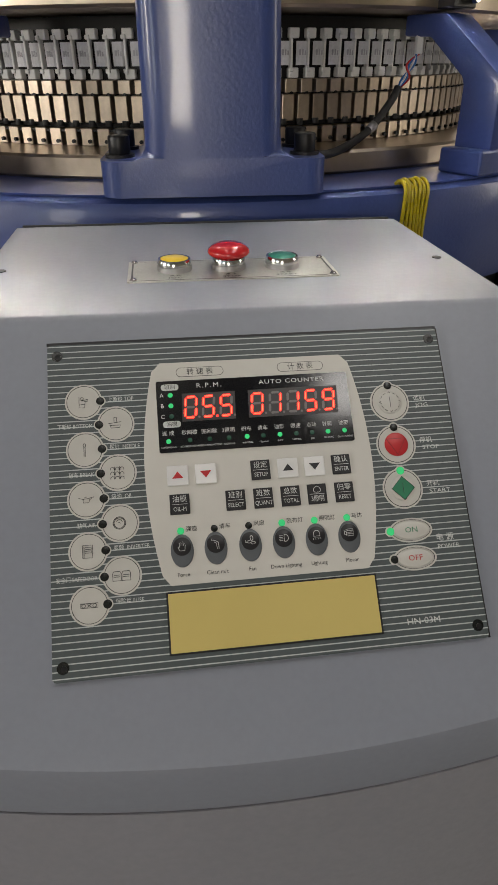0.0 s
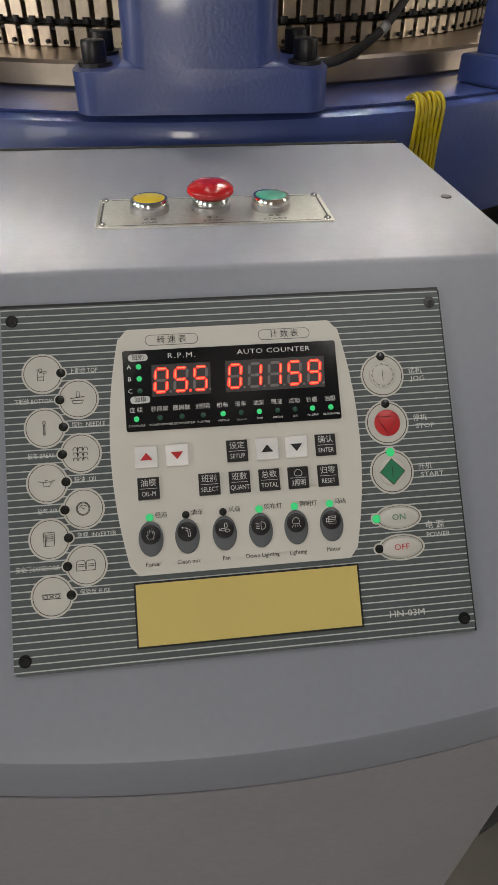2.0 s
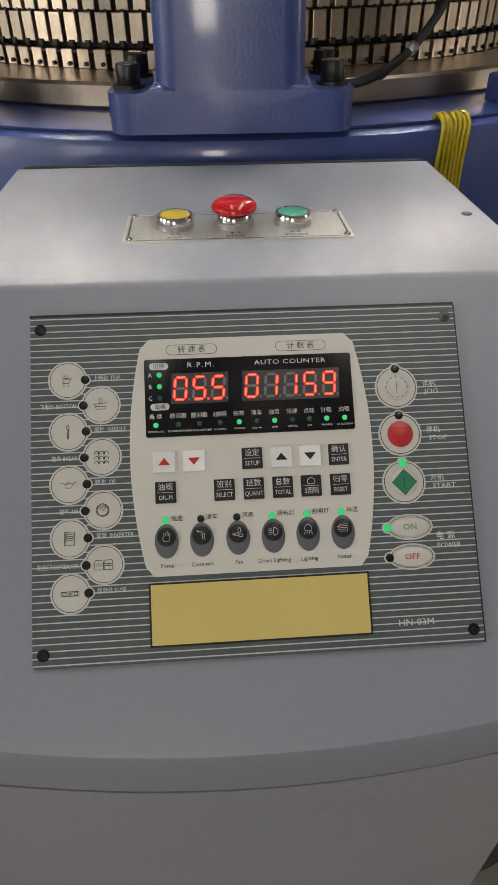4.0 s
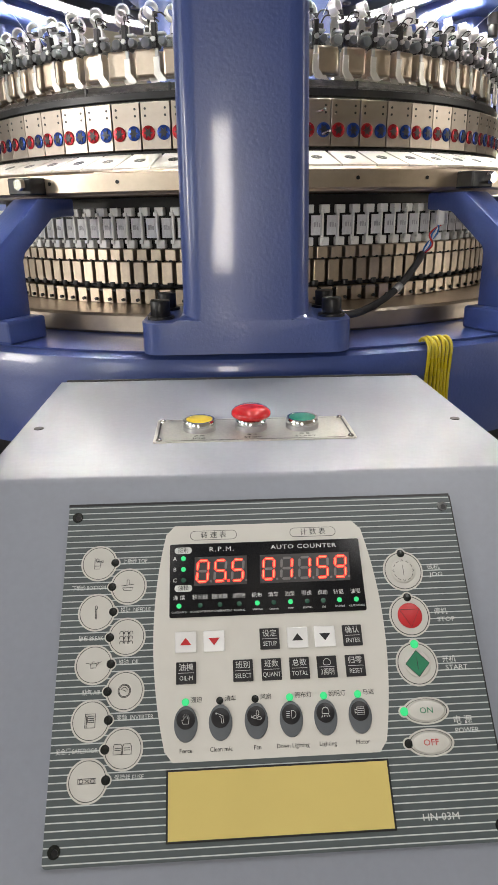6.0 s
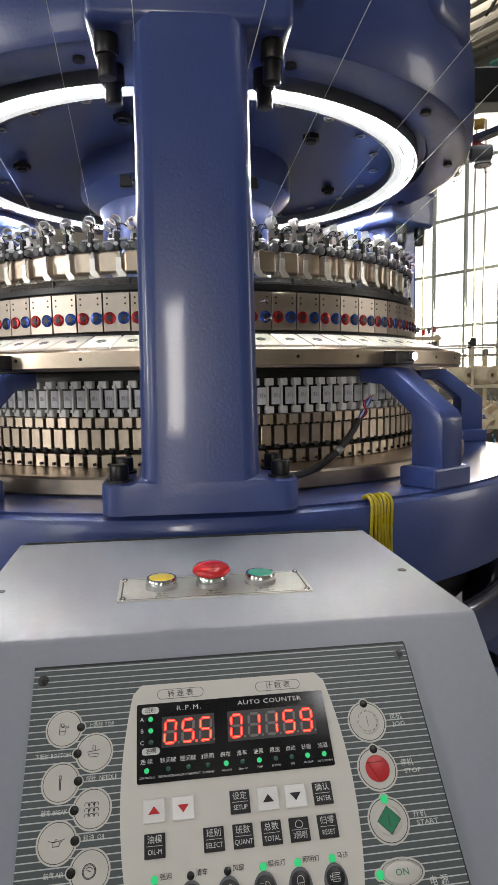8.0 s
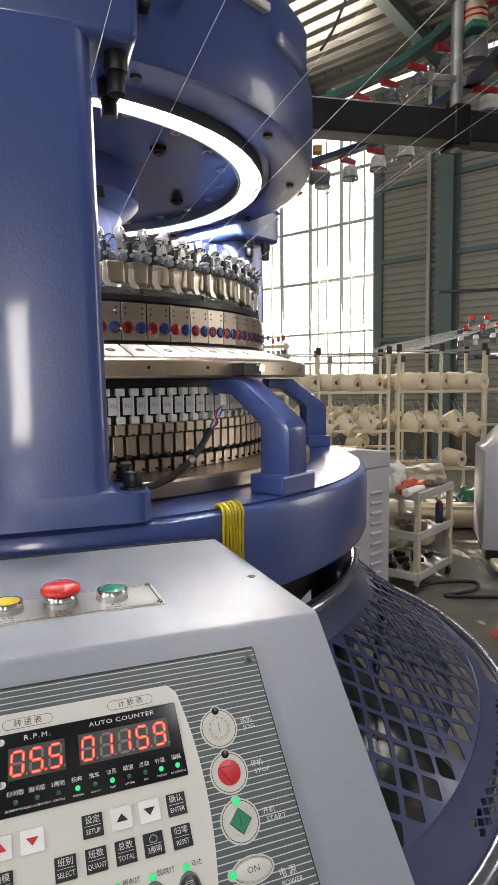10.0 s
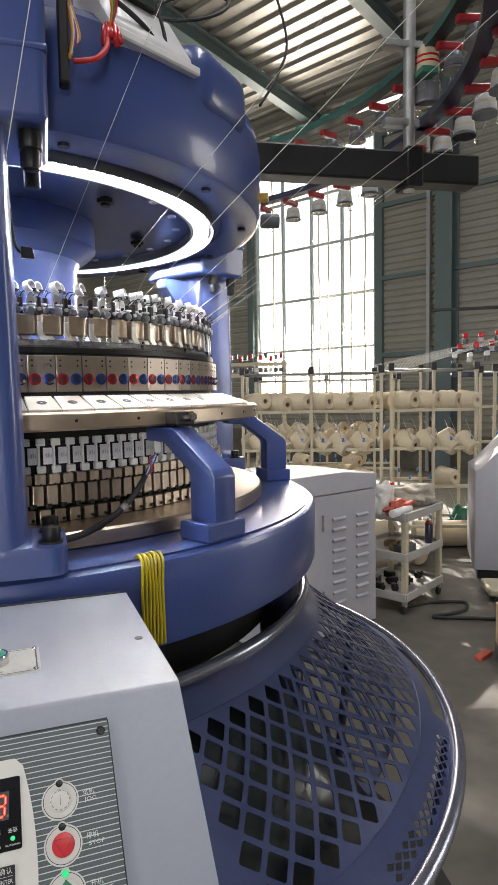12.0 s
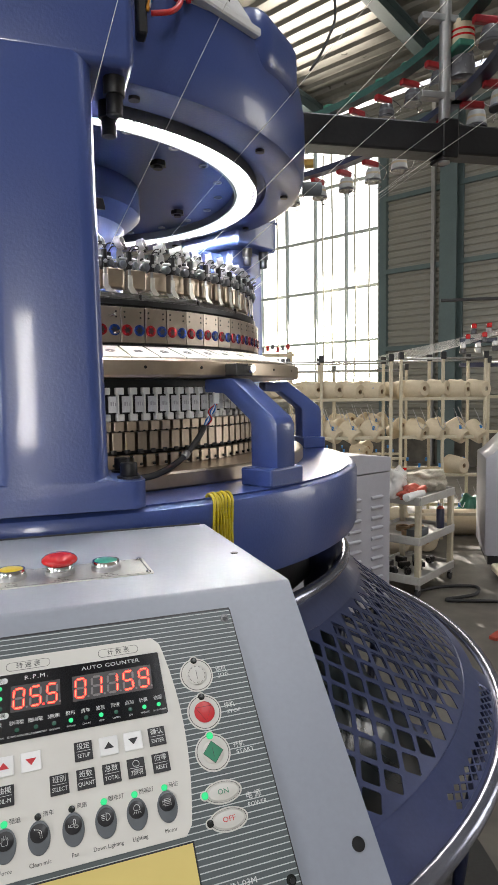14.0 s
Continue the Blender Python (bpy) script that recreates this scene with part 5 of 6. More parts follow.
part("floor_plate", bm_lathe([(0.0, 0.004), (1.30, 0.004), (1.30, 0.024), (0.0, 0.024)], 96, closed=False), BLACK, guard, "black floor plate under the machine", smooth=30)

# take-down gear and cloth inside
CLOTH = mat("pale knitted cloth", (0.52, 0.50, 0.46), 0.9, 0, 0.1, 300, 0.5)
take = thing("take_down_frame", (AX, AY, 0), "dark steel take down frame inside the guard", "frame")
for x in (-0.52, 0.52):
    part("side_plate", bm_box(0.04, 0.36, 0.86, (x, 0, 0.45), 0.01, 2), NAVY, take)
part("cross_bar", bm_box(1.04, 0.06, 0.06, (0, 0.12, 0.80), 0.006, 1), NAVY, take)
part("cross_bar", bm_box(1.04, 0.06, 0.06, (0, -0.12, 0.10), 0.006, 1), NAVY, take)
for y in (-0.05, 0.05):
    part("roller", bm_cyl(0.045, 1.0, (-0.5, y, 0.72), seg=24, rot=pose(0, 0, 0, 0, 90)), STEEL, take, smooth=40)
for k in range(3):
    a = radians(60 + 120 * k)
    part("strut", bm_tube([(0.74 * math.sin(a), -0.74 * math.cos(a), 1.11), (0.78 * math.sin(a), -0.78 * math.cos(a), 0.0)], 0.05, 14, fine=1), NAVY, machine, "dark blue machine leg")
cloth = thing("cloth_tube", (AX, AY, 0), "pale knitted cloth tube drawn down into the frame", "cloth")
bm = bmesh.new()
rows = []
for z, w, d in ((1.13, 0.50, 0.50), (1.02, 0.49, 0.44), (0.90, 0.48, 0.28), (0.78, 0.48, 0.10), (0.70, 0.48, 0.012)):
    rows.append([bm.verts.new((w * math.cos(TAU * i / 48), d * math.sin(TAU * i / 48) * (1 + 0.03 * math.sin(7 * TAU * i / 48)), z)) for i in range(48)])
for i in range(4):
    for k in range(48):
        bm.faces.new((rows[i][k], rows[i][(k + 1) % 48], rows[i + 1][(k + 1) % 48], rows[i + 1][k]))
part("tube", bm, CLOTH, cloth, smooth=60)
roll = thing("cloth_roll", (AX, AY, 0), "roll of pale knitted cloth on the winding bar", "cloth")
part("roll", bm_cyl(0.19, 0.94, (-0.47, 0, 0.33), seg=40, rot=pose(0, 0, 0, 0, 90), bevel=0.012), CLOTH, roll, smooth=40)

# ---- loose cables on the machine ----
loop = thing("cable_bundle", (AX, AY, 0), "bundle of yellow cables hanging over the blue rim", "cable")
for k in range(7):
    deg = 18.0 + 0.42 * k
    a = radians(deg)
    w = 0.0012 * math.sin(k * 2.1)
    pts = [(0.834, 1.299), (0.842, 1.304 + w), (0.851, 1.303 + 2 * w), (0.8585, 1.294 + w), (0.8592, 1.275), (0.8592, 1.24), (0.8592, 1.19), (0.8592, 1.15)]
    part("cable", bm_tube([((r) * math.sin(a + 0.0010 * math.sin(z * 50 + k)), -r * math.cos(a), z) for r, z in pts], 0.0027, 8), WIREY, loop)
lead = thing("sensor_lead", (0, 0, 0), "black sheathed sensor lead with blue and white wires", "cable")
lead.matrix_world = MT @ Matrix.Translation((-0.031, -1.652, 0))
part("sheath", bm_tube([(0.165, 0.905, 1.333), (0.205, 0.955, 1.330), (0.250, 1.015, 1.338), (0.285, 1.050, 1.356), (0.318, 1.078, 1.388), (0.330, 1.090, 1.405)], 0.0058, 10), RUBBER, lead)
part("sleeve", bm_tube([(0.277, 1.043, 1.350), (0.287, 1.051, 1.357)], 0.0072, 12, fine=1), GALV, lead)
WCOL = {"blue": mat("blue wire", (0.02, 0.14, 0.42), 0.4), "white": mat("white wire", (0.7, 0.7, 0.7), 0.4), "red": mat("red wire", (0.5, 0.02, 0.02), 0.35), "green": mat("green wire", (0.03, 0.22, 0.08), 0.4), "orange": mat("orange wire", (0.65, 0.28, 0.02), 0.4)}
for k, c in enumerate(("blue", "white", "blue", "red")):
    part("wire", bm_tube([(0.330, 1.090, 1.403), (0.334 + 0.003 * k, 1.086 - 0.002 * k, 1.418), (0.350 - 0.004 * k, 1.083, 1.436), (0.352 + 0.003 * k, 1.088, 1.452)], 0.0016, 6), WCOL[c], lead)
part("plug", bm_box(0.012, 0.010, 0.026, (0.355, 1.088, 1.462), 0.002, 1), WHITEPL, lead)

# ---- gear on top of the casing ----
for deg in (45, 165, 285):
    bm = bm_box(0.22, 0.17, 0.15, (0, 0, 0), 0.055, 6)
    ob = part("ear", bm, BLUE, casing, smooth=50)
    ob.matrix_local = polar(deg, 0.625, 2.170)
COVERGREY = mat("pale grey cover paint", (0.60, 0.60, 0.60), 0.4, 0, 0.06, 60, 0.05)
drive = thing("drive_cover", (0, 0, 0), "pale grey moulded drive cover on the blue casing", "cover")
drive.matrix_world = MT @ polar(31, 0.605, 2.155)
part("cover", bm_prism([(-0.09, 0), (0.15, 0), (0.15, 0.10), (0.09, 0.125), (-0.03, 0.125), (-0.09, 0.035)], 0.195, "x", (-0.13, 0, 0), 0.008), COVERGREY, drive, smooth=30)
part("vent", bm_box(0.08, 0.05, 0.004, (-0.02, -0.02, 0.123), 0.001, 1), RUBBER, drive)
part("base_strip", bm_box(0.20, 0.02, 0.016, (-0.032, -0.098, 0.010), 0.003, 1), WHITEPL, drive)
loom = thing("wiring_loom", (0, 0, 0), "tangle of coloured wires and red crimps beside the post head", "wiring")
loom.matrix_world = MT @ Matrix.Translation((0.012, -0.030, 0.025))


def mp(deg, r, z):
    a = radians(deg)
    return (r * math.sin(a), -r * math.cos(a), z)


part("terminal_strip", bm_box(0.016, 0.03, 0.13, (0.158, -0.685, 2.085), 0.003, 1), RUBBER, loom)
for k, c in enumerate(("orange", "white", "blue", "red", "white", "orange")):
    j = 0.006 * k
    part("wire", bm_tube([(0.166 + j * 0.4, -0.70, 2.055 + j), (0.172 + j * 0.3, -0.70, 2.095), (0.168 + 0.004 * math.sin(k), -0.69, 2.15 + j), (0.185 + j * 0.6, -0.66, 2.21), (0.175 + j, -0.62, 2.30)], 0.0030, 6), WCOL[c], loom)
part("wire", bm_tube([(0.172, -0.70, 2.052), (0.205, -0.705, 2.058), (0.225, -0.68, 2.09), (0.230, -0.64, 2.13)], 0.0045, 8), WCOL["red"], loom)
for k, c in enumerate(("orange", "green", "red")):
    part("wire", bm_tube([(0.175 + 0.008 * k, -0.64, 2.28), (0.215 + 0.006 * k, -0.65, 2.235), (0.238 + 0.004 * k, -0.650, 2.18), (0.236, -0.648, 2.142)], 0.0026, 6), WCOL[c], loom)
for k in range(5):
    part("crimp", bm_tube([(0.236 + 0.005 * k - 0.010, -0.646, 2.140 + 0.006 * (k % 2)), (0.238 + 0.007 * k - 0.014, -0.652, 2.108 + 0.007 * (k % 3))], 0.0048, 8, fine=1), RED, loom)
part("black_lead", bm_tube([(0.175, -0.67, 2.17), (0.22, -0.64, 2.20), (0.30, -0.58, 2.19), (0.335, -0.555, 2.16), (0.352, -0.55, 2.11)], 0.0045, 8), RUBBER, loom)
part("black_lead", bm_tube([(0.330, -0.52, 2.42), (0.325, -0.53, 2.30), (0.345, -0.545, 2.20), (0.350, -0.56, 2.12)], 0.0035, 8), RUBBER, loom)
part("cable_coil", bm_tube([(0.42 + 0.075 * math.cos(TAU * i / 16), -0.46 + 0.03 * math.sin(TAU * i / 16), 2.305 + 0.045 * math.sin(TAU * i / 16 + 0.5)) for i in range(16)], 0.0035, 8, cyclic=True), RUBBER, loom)
part("black_lead", bm_tube([(0.36, -0.47, 2.34), (0.33, -0.49, 2.38), (0.31, -0.50, 2.47), (0.30, -0.50, 2.62)], 0.0035, 8), RUBBER, loom)
part("black_lead", bm_tube([(0.58, -0.40, 2.16), (0.63, -0.38, 2.24), (0.66, -0.36, 2.34), (0.60, -0.36, 2.52)], 0.0030, 8), RUBBER, loom)
BRASS = mat("brass", (0.55, 0.36, 0.10), 0.3, 1, 0.1, 40, 0.0)
fit1 = part("grease_fitting", bm_cyl(0.012, 0.022, seg=6, rot=pose(0, 0, 0, 90)), BRASS, casing, "brass grease fitting")
fit1.matrix_local = polar(65.5, 0.699, 2.034)
knob = part("side_knob", bm_cyl(0.018, 0.05, seg=20, rot=pose(0, 0, 0, 90), bevel=0.004), GREYPL, casing, smooth=40)
knob.matrix_local = polar(74, 0.699, 2.005)
for deg in (-9.4, 9.4):
    s = part("thread_sensor", bm_prism([(-0.011, -0.009), (0.012, -0.009), (0.008, 0.010), (-0.011, 0.011)], 0.009, "y", bevel=0.002), BLACK, machine)
    s.matrix_local = polar(deg, 0.63, 1.806)
    b = part("sensor_arm", bm_tube([(0, 0.006, 0), (-0.02 * (1 if deg > 0 else -1), 0.01, 0.02), (-0.03 * (1 if deg > 0 else -1), 0.02, 0.16)], 0.003, 6), BLACK, s)

# ---- feed rings and storage feeders ----
creel = thing("feed_ring_frame", (0, 0, 0), "black steel arms and green rings above the machine", "frame")
creel.matrix_world = MT @ Matrix.Translation((0, 0, 0.02))
for deg in (84, 204, 324):
    b = part("arm", bm_box(0.075, 0.73, 0.085, (0, -0.365, 0), 0.006, 2), BLACK, creel)
    b.matrix_local = polar(deg, 0.64, 2.18)
    p = part("pipe", bm_cyl(0.017, 0.55, (0, 0, 2.12), seg=16), GALV, creel, smooth=40)
    p.matrix_local = polar(deg, 1.165, 0)
    c = part("pipe_clamp", bm_box(0.085, 0.05, 0.11, (0, 0, 2.18), 0.004, 1), BLACK, creel)
    c.matrix_local = polar(deg, 1.165, 0)
GREENRAIL = mat("dark green rail", (0.03, 0.09, 0.075), 0.45, 0.1, 0.15, 60, 0.08)
part("ring_rail", bm_lathe([(1.20, 2.515), (1.24, 2.515), (1.24, 2.54), (1.20, 2.54)], 120), GREENRAIL, creel, smooth=30)
part("ring_rail", bm_lathe([(1.19, 2.300), (1.23, 2.300), (1.23, 2.32), (1.19, 2.32)], 120), NAVY, creel, smooth=30)
for deg in range(24, 360, 60):
    st = part("ring_stay", bm_box(0.03, 0.16, 0.02, (0, 0, 0), 0.002, 1), GALV, creel)
    st.matrix_local = polar(deg, 1.165, 2.31)
    st = part("ring_stay", bm_box(0.03, 0.16, 0.02, (0, 0, 0), 0.002, 1), GALV, creel)
    st.matrix_local = polar(deg, 1.165, 2.527)
SMOKE = mat("smoky wheel plastic", (0.10, 0.10, 0.11), 0.25, 0, 0.15, 60, 0.0, 0.4)


def storage_feeder(upper):
    f = thing("storage_feeder", (AX, AY, 0), "red and green storage feeder with dark yarn wheel" if upper else "red storage feeder with pale wound yarn wheel", "storage feeder", "storage feeders on the upper ring" if upper else "storage feeders on the lower ring")
    z = 2.50 if upper else 2.295
    part("housing", bm_box(0.022, 0.075, 0.022, (0, -0.030, z), 0.005, 2), REDBODY, f)
    if upper:
        part("pulley", bm_cyl(0.024, 0.022, (0, -0.02, z + 0.042), seg=18, bevel=0.004), GREENCAP, f, smooth=40)
    part("wheel", bm_cyl(0.030, 0.040, (0, -0.045, z - 0.058), r2=0.024, seg=18, bevel=0.003), SMOKE if upper else MILKY, f, smooth=40)
    part("yarn_wrap", bm_cyl(0.0275, 0.018, (0, -0.045, z - 0.052), seg=18), CREAMYARN if not upper else GREYPL, f, smooth=40)
    part("wheel_rim", bm_cyl(0.032, 0.005, (0, -0.045, z - 0.066), seg=18), SMOKE, f, smooth=40)
    part("guide", bm_tube([(0.012, -0.06, z), (0.024, -0.085, z - 0.03), (0.018, -0.085, z - 0.075), (-0.01, -0.08, z - 0.078)], 0.002, 6), CHROME, f)
    part("stop_arm", bm_tube([(-0.012, -0.06, z + 0.004), (-0.022, -0.095, z - 0.02), (-0.008, -0.095, z - 0.05)], 0.0018, 6), CHROME, f)
    return f


REDBODY = mat("dark red housing", (0.32, 0.015, 0.02), 0.3, 0, 0.12, 60, 0.0, 0.3)
GREENCAP = mat("green pulley", (0.03, 0.15, 0.10), 0.4, 0, 0.15, 60, 0.05)
for up in (True, False):
    f0 = storage_feeder(up)
    for i in range(1, 60):
        copy_thing(f0, MT @ polar(6 * i + (3 if up else 0), 1.225, 0.02))
    f0.matrix_world = MT @ polar(3 if up else 0, 1.225, 0.02)
spool = thing("yarn_spool", (AX, AY, 0), "cream and red striped yarn package on a green bracket", "yarn spool")
spool.matrix_world = MT @ polar(84, 1.17, 2.46)
part("bracket", bm_box(0.12, 0.05, 0.02, (0, -0.03, 0.0), 0.005, 2), GREENCAP, spool)
part("package", bm_cyl(0.036, 0.075, (0.0, -0.05, 0.012), r2=0.032, seg=28, bevel=0.004), CREAMYARN, spool, smooth=40)
for z in (0.036, 0.052):
    part("stripe", bm_lathe([(0.034, z), (0.0362, z), (0.0362, z + 0.005), (0.034, z + 0.005)], 28), RED, spool, smooth=40).location = (0.0, -0.05, 0)
part("cup", bm_cyl(0.040, 0.06, (0.0, -0.05, -0.075), r2=0.034, seg=24, bevel=0.004), SMOKE, spool, smooth=40)

# yarns running down to the feeders
YARN = mat("white yarn", (0.75, 0.74, 0.70), 0.7, 0, 0.05, 200, 0.0)
rng = random.Random(4)
for i in range(0, 72, 2):
    deg = 5 * i + 2.0
    if 160 < deg < 200:
        continue
    off = rng.uniform(4, 16)
    y = thing("yarn_end", (AX, AY, 0), "taut white yarn running down to a feeder", "yarn", "yarns to the feeders")
    y.matrix_world = MT
    part("strand", bm_tube([mp(deg + off, 1.25, 2.23), mp(deg + 0.8, 0.568, 1.748)], 0.0004 if i % 6 else 0.0006, 5, fine=1), YARN, y)

# ---- things in the hall ----
HALL_TURN = pose(0, 0, 0, 0, 0, -0.4) @ Matrix.Diagonal((1.04, 1.04, 1, 1))     # the hall's plan against the machine's


def at_floor(x, y, deg=0.0, z=0.0):
    p = HALL_TURN @ Vector((x, y, z))
    return pose(p.x, p.y, p.z, 0, 0, deg - 0.4)


# grey electrical cabinet behind the machine; local x along its louvred side
cab = thing("electrical_cabinet", (0, 0, 0), "grey painted steel electrical cabinet with louvred side", "cabinet")
cab.matrix_world = at_floor(2.125, 3.47, 21.0)
part("body", bm_box(0.95, 0.60, 0.90, (-0.475, 0.30, 0.47), 0.006, 2), GREYBOX, cab)
part("plinth", bm_box(0.93, 0.58, 0.03, (-0.475, 0.30, 0.012)), RUBBER, cab)
part("lid", bm_prism([(-0.95, 0.925), (0, 0.925), (0, 1.02), (-0.32, 1.055), (-0.95, 1.055)], 0.61, "y", (0.003, -0.004, 0), 0.005), GREYBOX, cab)
for col in (-0.14, -0.36):
    for k in range(9):
        part("louvre", bm_prism([(0, 0), (-0.016, 0.012), (-0.016, 0.022), (0, 0.030)], 0.115, "x", (col - 0.06, -0.001, 0.20 + 0.068 * k), 0.003), GREYBOX, cab)
part("hinge", bm_cyl(0.010, 0.10, (-0.50, -0.006, 0.70), seg=12), GALV, cab, smooth=40)
part("hinge", bm_cyl(0.010, 0.10, (-0.50, -0.006, 0.22), seg=12), GALV, cab, smooth=40)

# trolley
TROL = mat("grey trolley plastic", (0.44, 0.44, 0.43), 0.5, 0, 0.1, 40, 0.08, dirt=(0.34, 0.32, 0.29))
tr = thing("service_trolley", (0, 0, 0), "grey plastic three tier service trolley with clutter", "trolley")
TRM = at_floor(2.37, 3.52, -58.0)
tr.matrix_world = TRM
TW, TD = 0.44, 0.60
for z in (0.115, 0.40, 0.685):
    sh = part("shelf", bm_box(TW, TD, 0.018, (-TW / 2 + 0.02, TD / 2 - 0.02, z), 0.006, 2), TROL, tr)
    for a, b, w, d in ((-TW / 2 + 0.02, -0.02, TW, 0.016), (-TW / 2 + 0.02, TD - 0.02, TW, 0.016)):
        part("rim", bm_box(w, d, 0.060, (a, b, z + 0.005), 0.006, 2), TROL, sh)
    for x in (0.02, 0.02 - TW):
        part("rim", bm_box(0.016, TD, 0.060, (x, TD / 2 - 0.02, z + 0.005), 0.006, 2), TROL, sh)
for x in (0.0, 0.04 - TW):
    for y in (0.0, TD - 0.04):
        part("upright", bm_box(0.042, 0.042, 0.58, (x, y, 0.40), 0.008, 2), CREAMRACK, tr)
        c = part("caster", bm_cyl(0.032, 0.022, (x - 0.011, y, 0.033), seg=18, rot=pose(0, 0, 0, 0, 90), bevel=0.004), RUBBER, tr, smooth=40)
        part("fork", bm_box(0.030, 0.034, 0.045, (x, y, 0.072), 0.004, 1), GALV, c)


def on_trolley(name, x, y, z, label, category, deg=0.0, group=""):
    t = thing(name, (0, 0, 0), label, category, group)
    t.matrix_world = TRM @ pose(-y - 0.02, 0.52 + x, z, 0, 0, deg + 90)
    return t


def crumple(w, d, h, seed, material, name, parent, cut=10):
    bm = bmesh.new()
    bmesh.ops.create_icosphere(bm, subdivisions=4, radius=0.5)
    for v in bm.verts:
        n1 = noise.noise(v.co * 3.1 + Vector((seed, 0, 0)))
        n2 = noise.noise(v.co * 8.0 + Vector((0, seed, 0)))
        v.co *= 1 + 0.45 * n1 + 0.22 * n2
        v.co = Vector((v.co.x * w, v.co.y * d, max(v.co.z + 0.35, 0.0) * h))
    return part(name, bm, material, parent, smooth=80)


RAG = mat("grey white rag", (0.36, 0.33, 0.27), 0.9, 0, 0.25, 60, 0.5)
BAG = mat("crumpled clear bag", (0.62, 0.61, 0.58), 0.25, 0, 0.15, 30, 0.2)
REDP = mat("red packet", (0.42, 0.07, 0.04), 0.5, 0, 0.2, 40, 0.1)
t = on_trolley("rag", -0.06, 0.14, 0.697, "crumpled grey white rag on the trolley", "rag")
crumple(0.34, 0.30, 0.19, 2.3, RAG, "cloth", t)
t = on_trolley("rag", 0.0, 0.27, 0.697, "crumpled pale rag at the trolley edge", "rag")
crumple(0.26, 0.22, 0.14, 5.1, RAG, "cloth", t)
t = on_trolley("plastic_bag", -0.47, 0.20, 0.697, "crumpled clear plastic bag standing upright", "bag")
crumple(0.24, 0.20, 0.26, 9.4, BAG, "film", t)
t = on_trolley("red_packet", -0.42, 0.07, 0.697, "red and white torn plastic packet", "packet")
crumple(0.34, 0.12, 0.10, 3.7, REDP, "film", t)
t = on_trolley("carton", -0.22, 0.20, 0.697, "small open brown cardboard carton", "carton", 14)
part("carton_body", bm_box(0.14, 0.11, 0.07, (0, 0, 0.035), 0.003, 1), CARD, t)
t = on_trolley("water_bottle", -0.17, 0.26, 0.697, "clear plastic bottle with a red cap", "bottle")
part("bottle", bm_lathe([(0, 0), (0.030, 0), (0.032, 0.005), (0.032, 0.10), (0.014, 0.145), (0.013, 0.155), (0, 0.155)], 20, closed=False), BAG, t, smooth=40)
part("cap", bm_cyl(0.015, 0.018, (0, 0, 0.155), seg=16, bevel=0.002), RED, t, smooth=40)
t = on_trolley("roll_of_film", -0.50, 0.02, 0.725, "pale roll lying on the trolley edge", "roll")
part("roll", bm_cyl(0.028, 0.26, (-0.13, 0, 0.0), seg=18, rot=pose(0, 0, 0, 0, 90), bevel=0.003), WHITEPL, t, smooth=40)
t = on_trolley("spray_can", -0.03, 0.03, 0.409, "dark spray can with a red and silver top", "spray can")
part("can", bm_cyl(0.030, 0.15, (0, 0, 0), seg=20, bevel=0.004), NAVY, t, smooth=40)
part("shoulder", bm_cyl(0.029, 0.022, (0, 0, 0.15), r2=0.014, seg=20), REDP, t, smooth=40)
part("nozzle", bm_cyl(0.010, 0.018, (0, 0, 0.172), seg=12), WHITEPL, t, smooth=40)
for k, (x, y) in enumerate(((-0.20, 0.14), (-0.27, 0.22), (-0.38, 0.12))):
    t = on_trolley("tape_roll", x, y, 0.409, "roll of yellowed packing tape", "tape", 0, "tape rolls on the trolley")
    part("tape", bm_lathe([(0.036, 0), (0.052, 0), (0.052, 0.035), (0.036, 0.035)], 24), CARD, t, smooth=40)
t = on_trolley("tool_box", -0.36, 0.06, 0.409, "low dark plastic parts tray", "tray")
part("tray", bm_box(0.16, 0.10, 0.05, (0, 0, 0.025), 0.004, 1), GREYPL, t)
for k in range(9):
    t = on_trolley("machine_part", -0.05 - 0.065 * k, 0.10 + 0.09 * (k % 3), 0.124, "oily black loose machine part", "machine part", 37 * k, "loose machine parts on the trolley")
    bm = bm_box(0.05 + 0.02 * (k % 3), 0.04, 0.05 + 0.02 * (k % 2), (0, 0, 0.03), 0.006, 2)
    bm_cyl(0.018, 0.09, (-0.045, 0, 0.035), seg=12, rot=pose(0, 0, 0, 0, 90), bm=bm)
    part("casting", bm, BLACK, t)

# yarn creel racks with cones
BLUEPLUG = mat("blue plastic clip", (0.02, 0.16, 0.42), 0.4, 0, 0.1, 60, 0.0)
m_cone = mesh_of("cone", bm_lathe([(0.026, -0.002), (0.092, 0.0), (0.101, 0.010), (0.099, 0.03), (0.076, 0.185), (0.068, 0.195), (0.024, 0.196)], 26, closed=False), CREAMYARN, 40)
m_core = mesh_of("core", bm_lathe([(0.014, -0.004), (0.030, -0.004), (0.028, 0.185), (0.014, 0.185)], 16), CARD, 40)
m_clip = mesh_of("clip", bm_box(0.022, 0.022, 0.040, (0, 0, 0), 0.004, 1), BLUEPLUG)
m_hook = mesh_of("hook", bm_tube([(0, 0, 0), (0.03, -0.05, -0.10), (0.05, -0.06, -0.16), (0.09, -0.03, -0.20), (0.12, 0.0, -0.15)], 0.004, 5, fine=1), GALV)
CONES = []


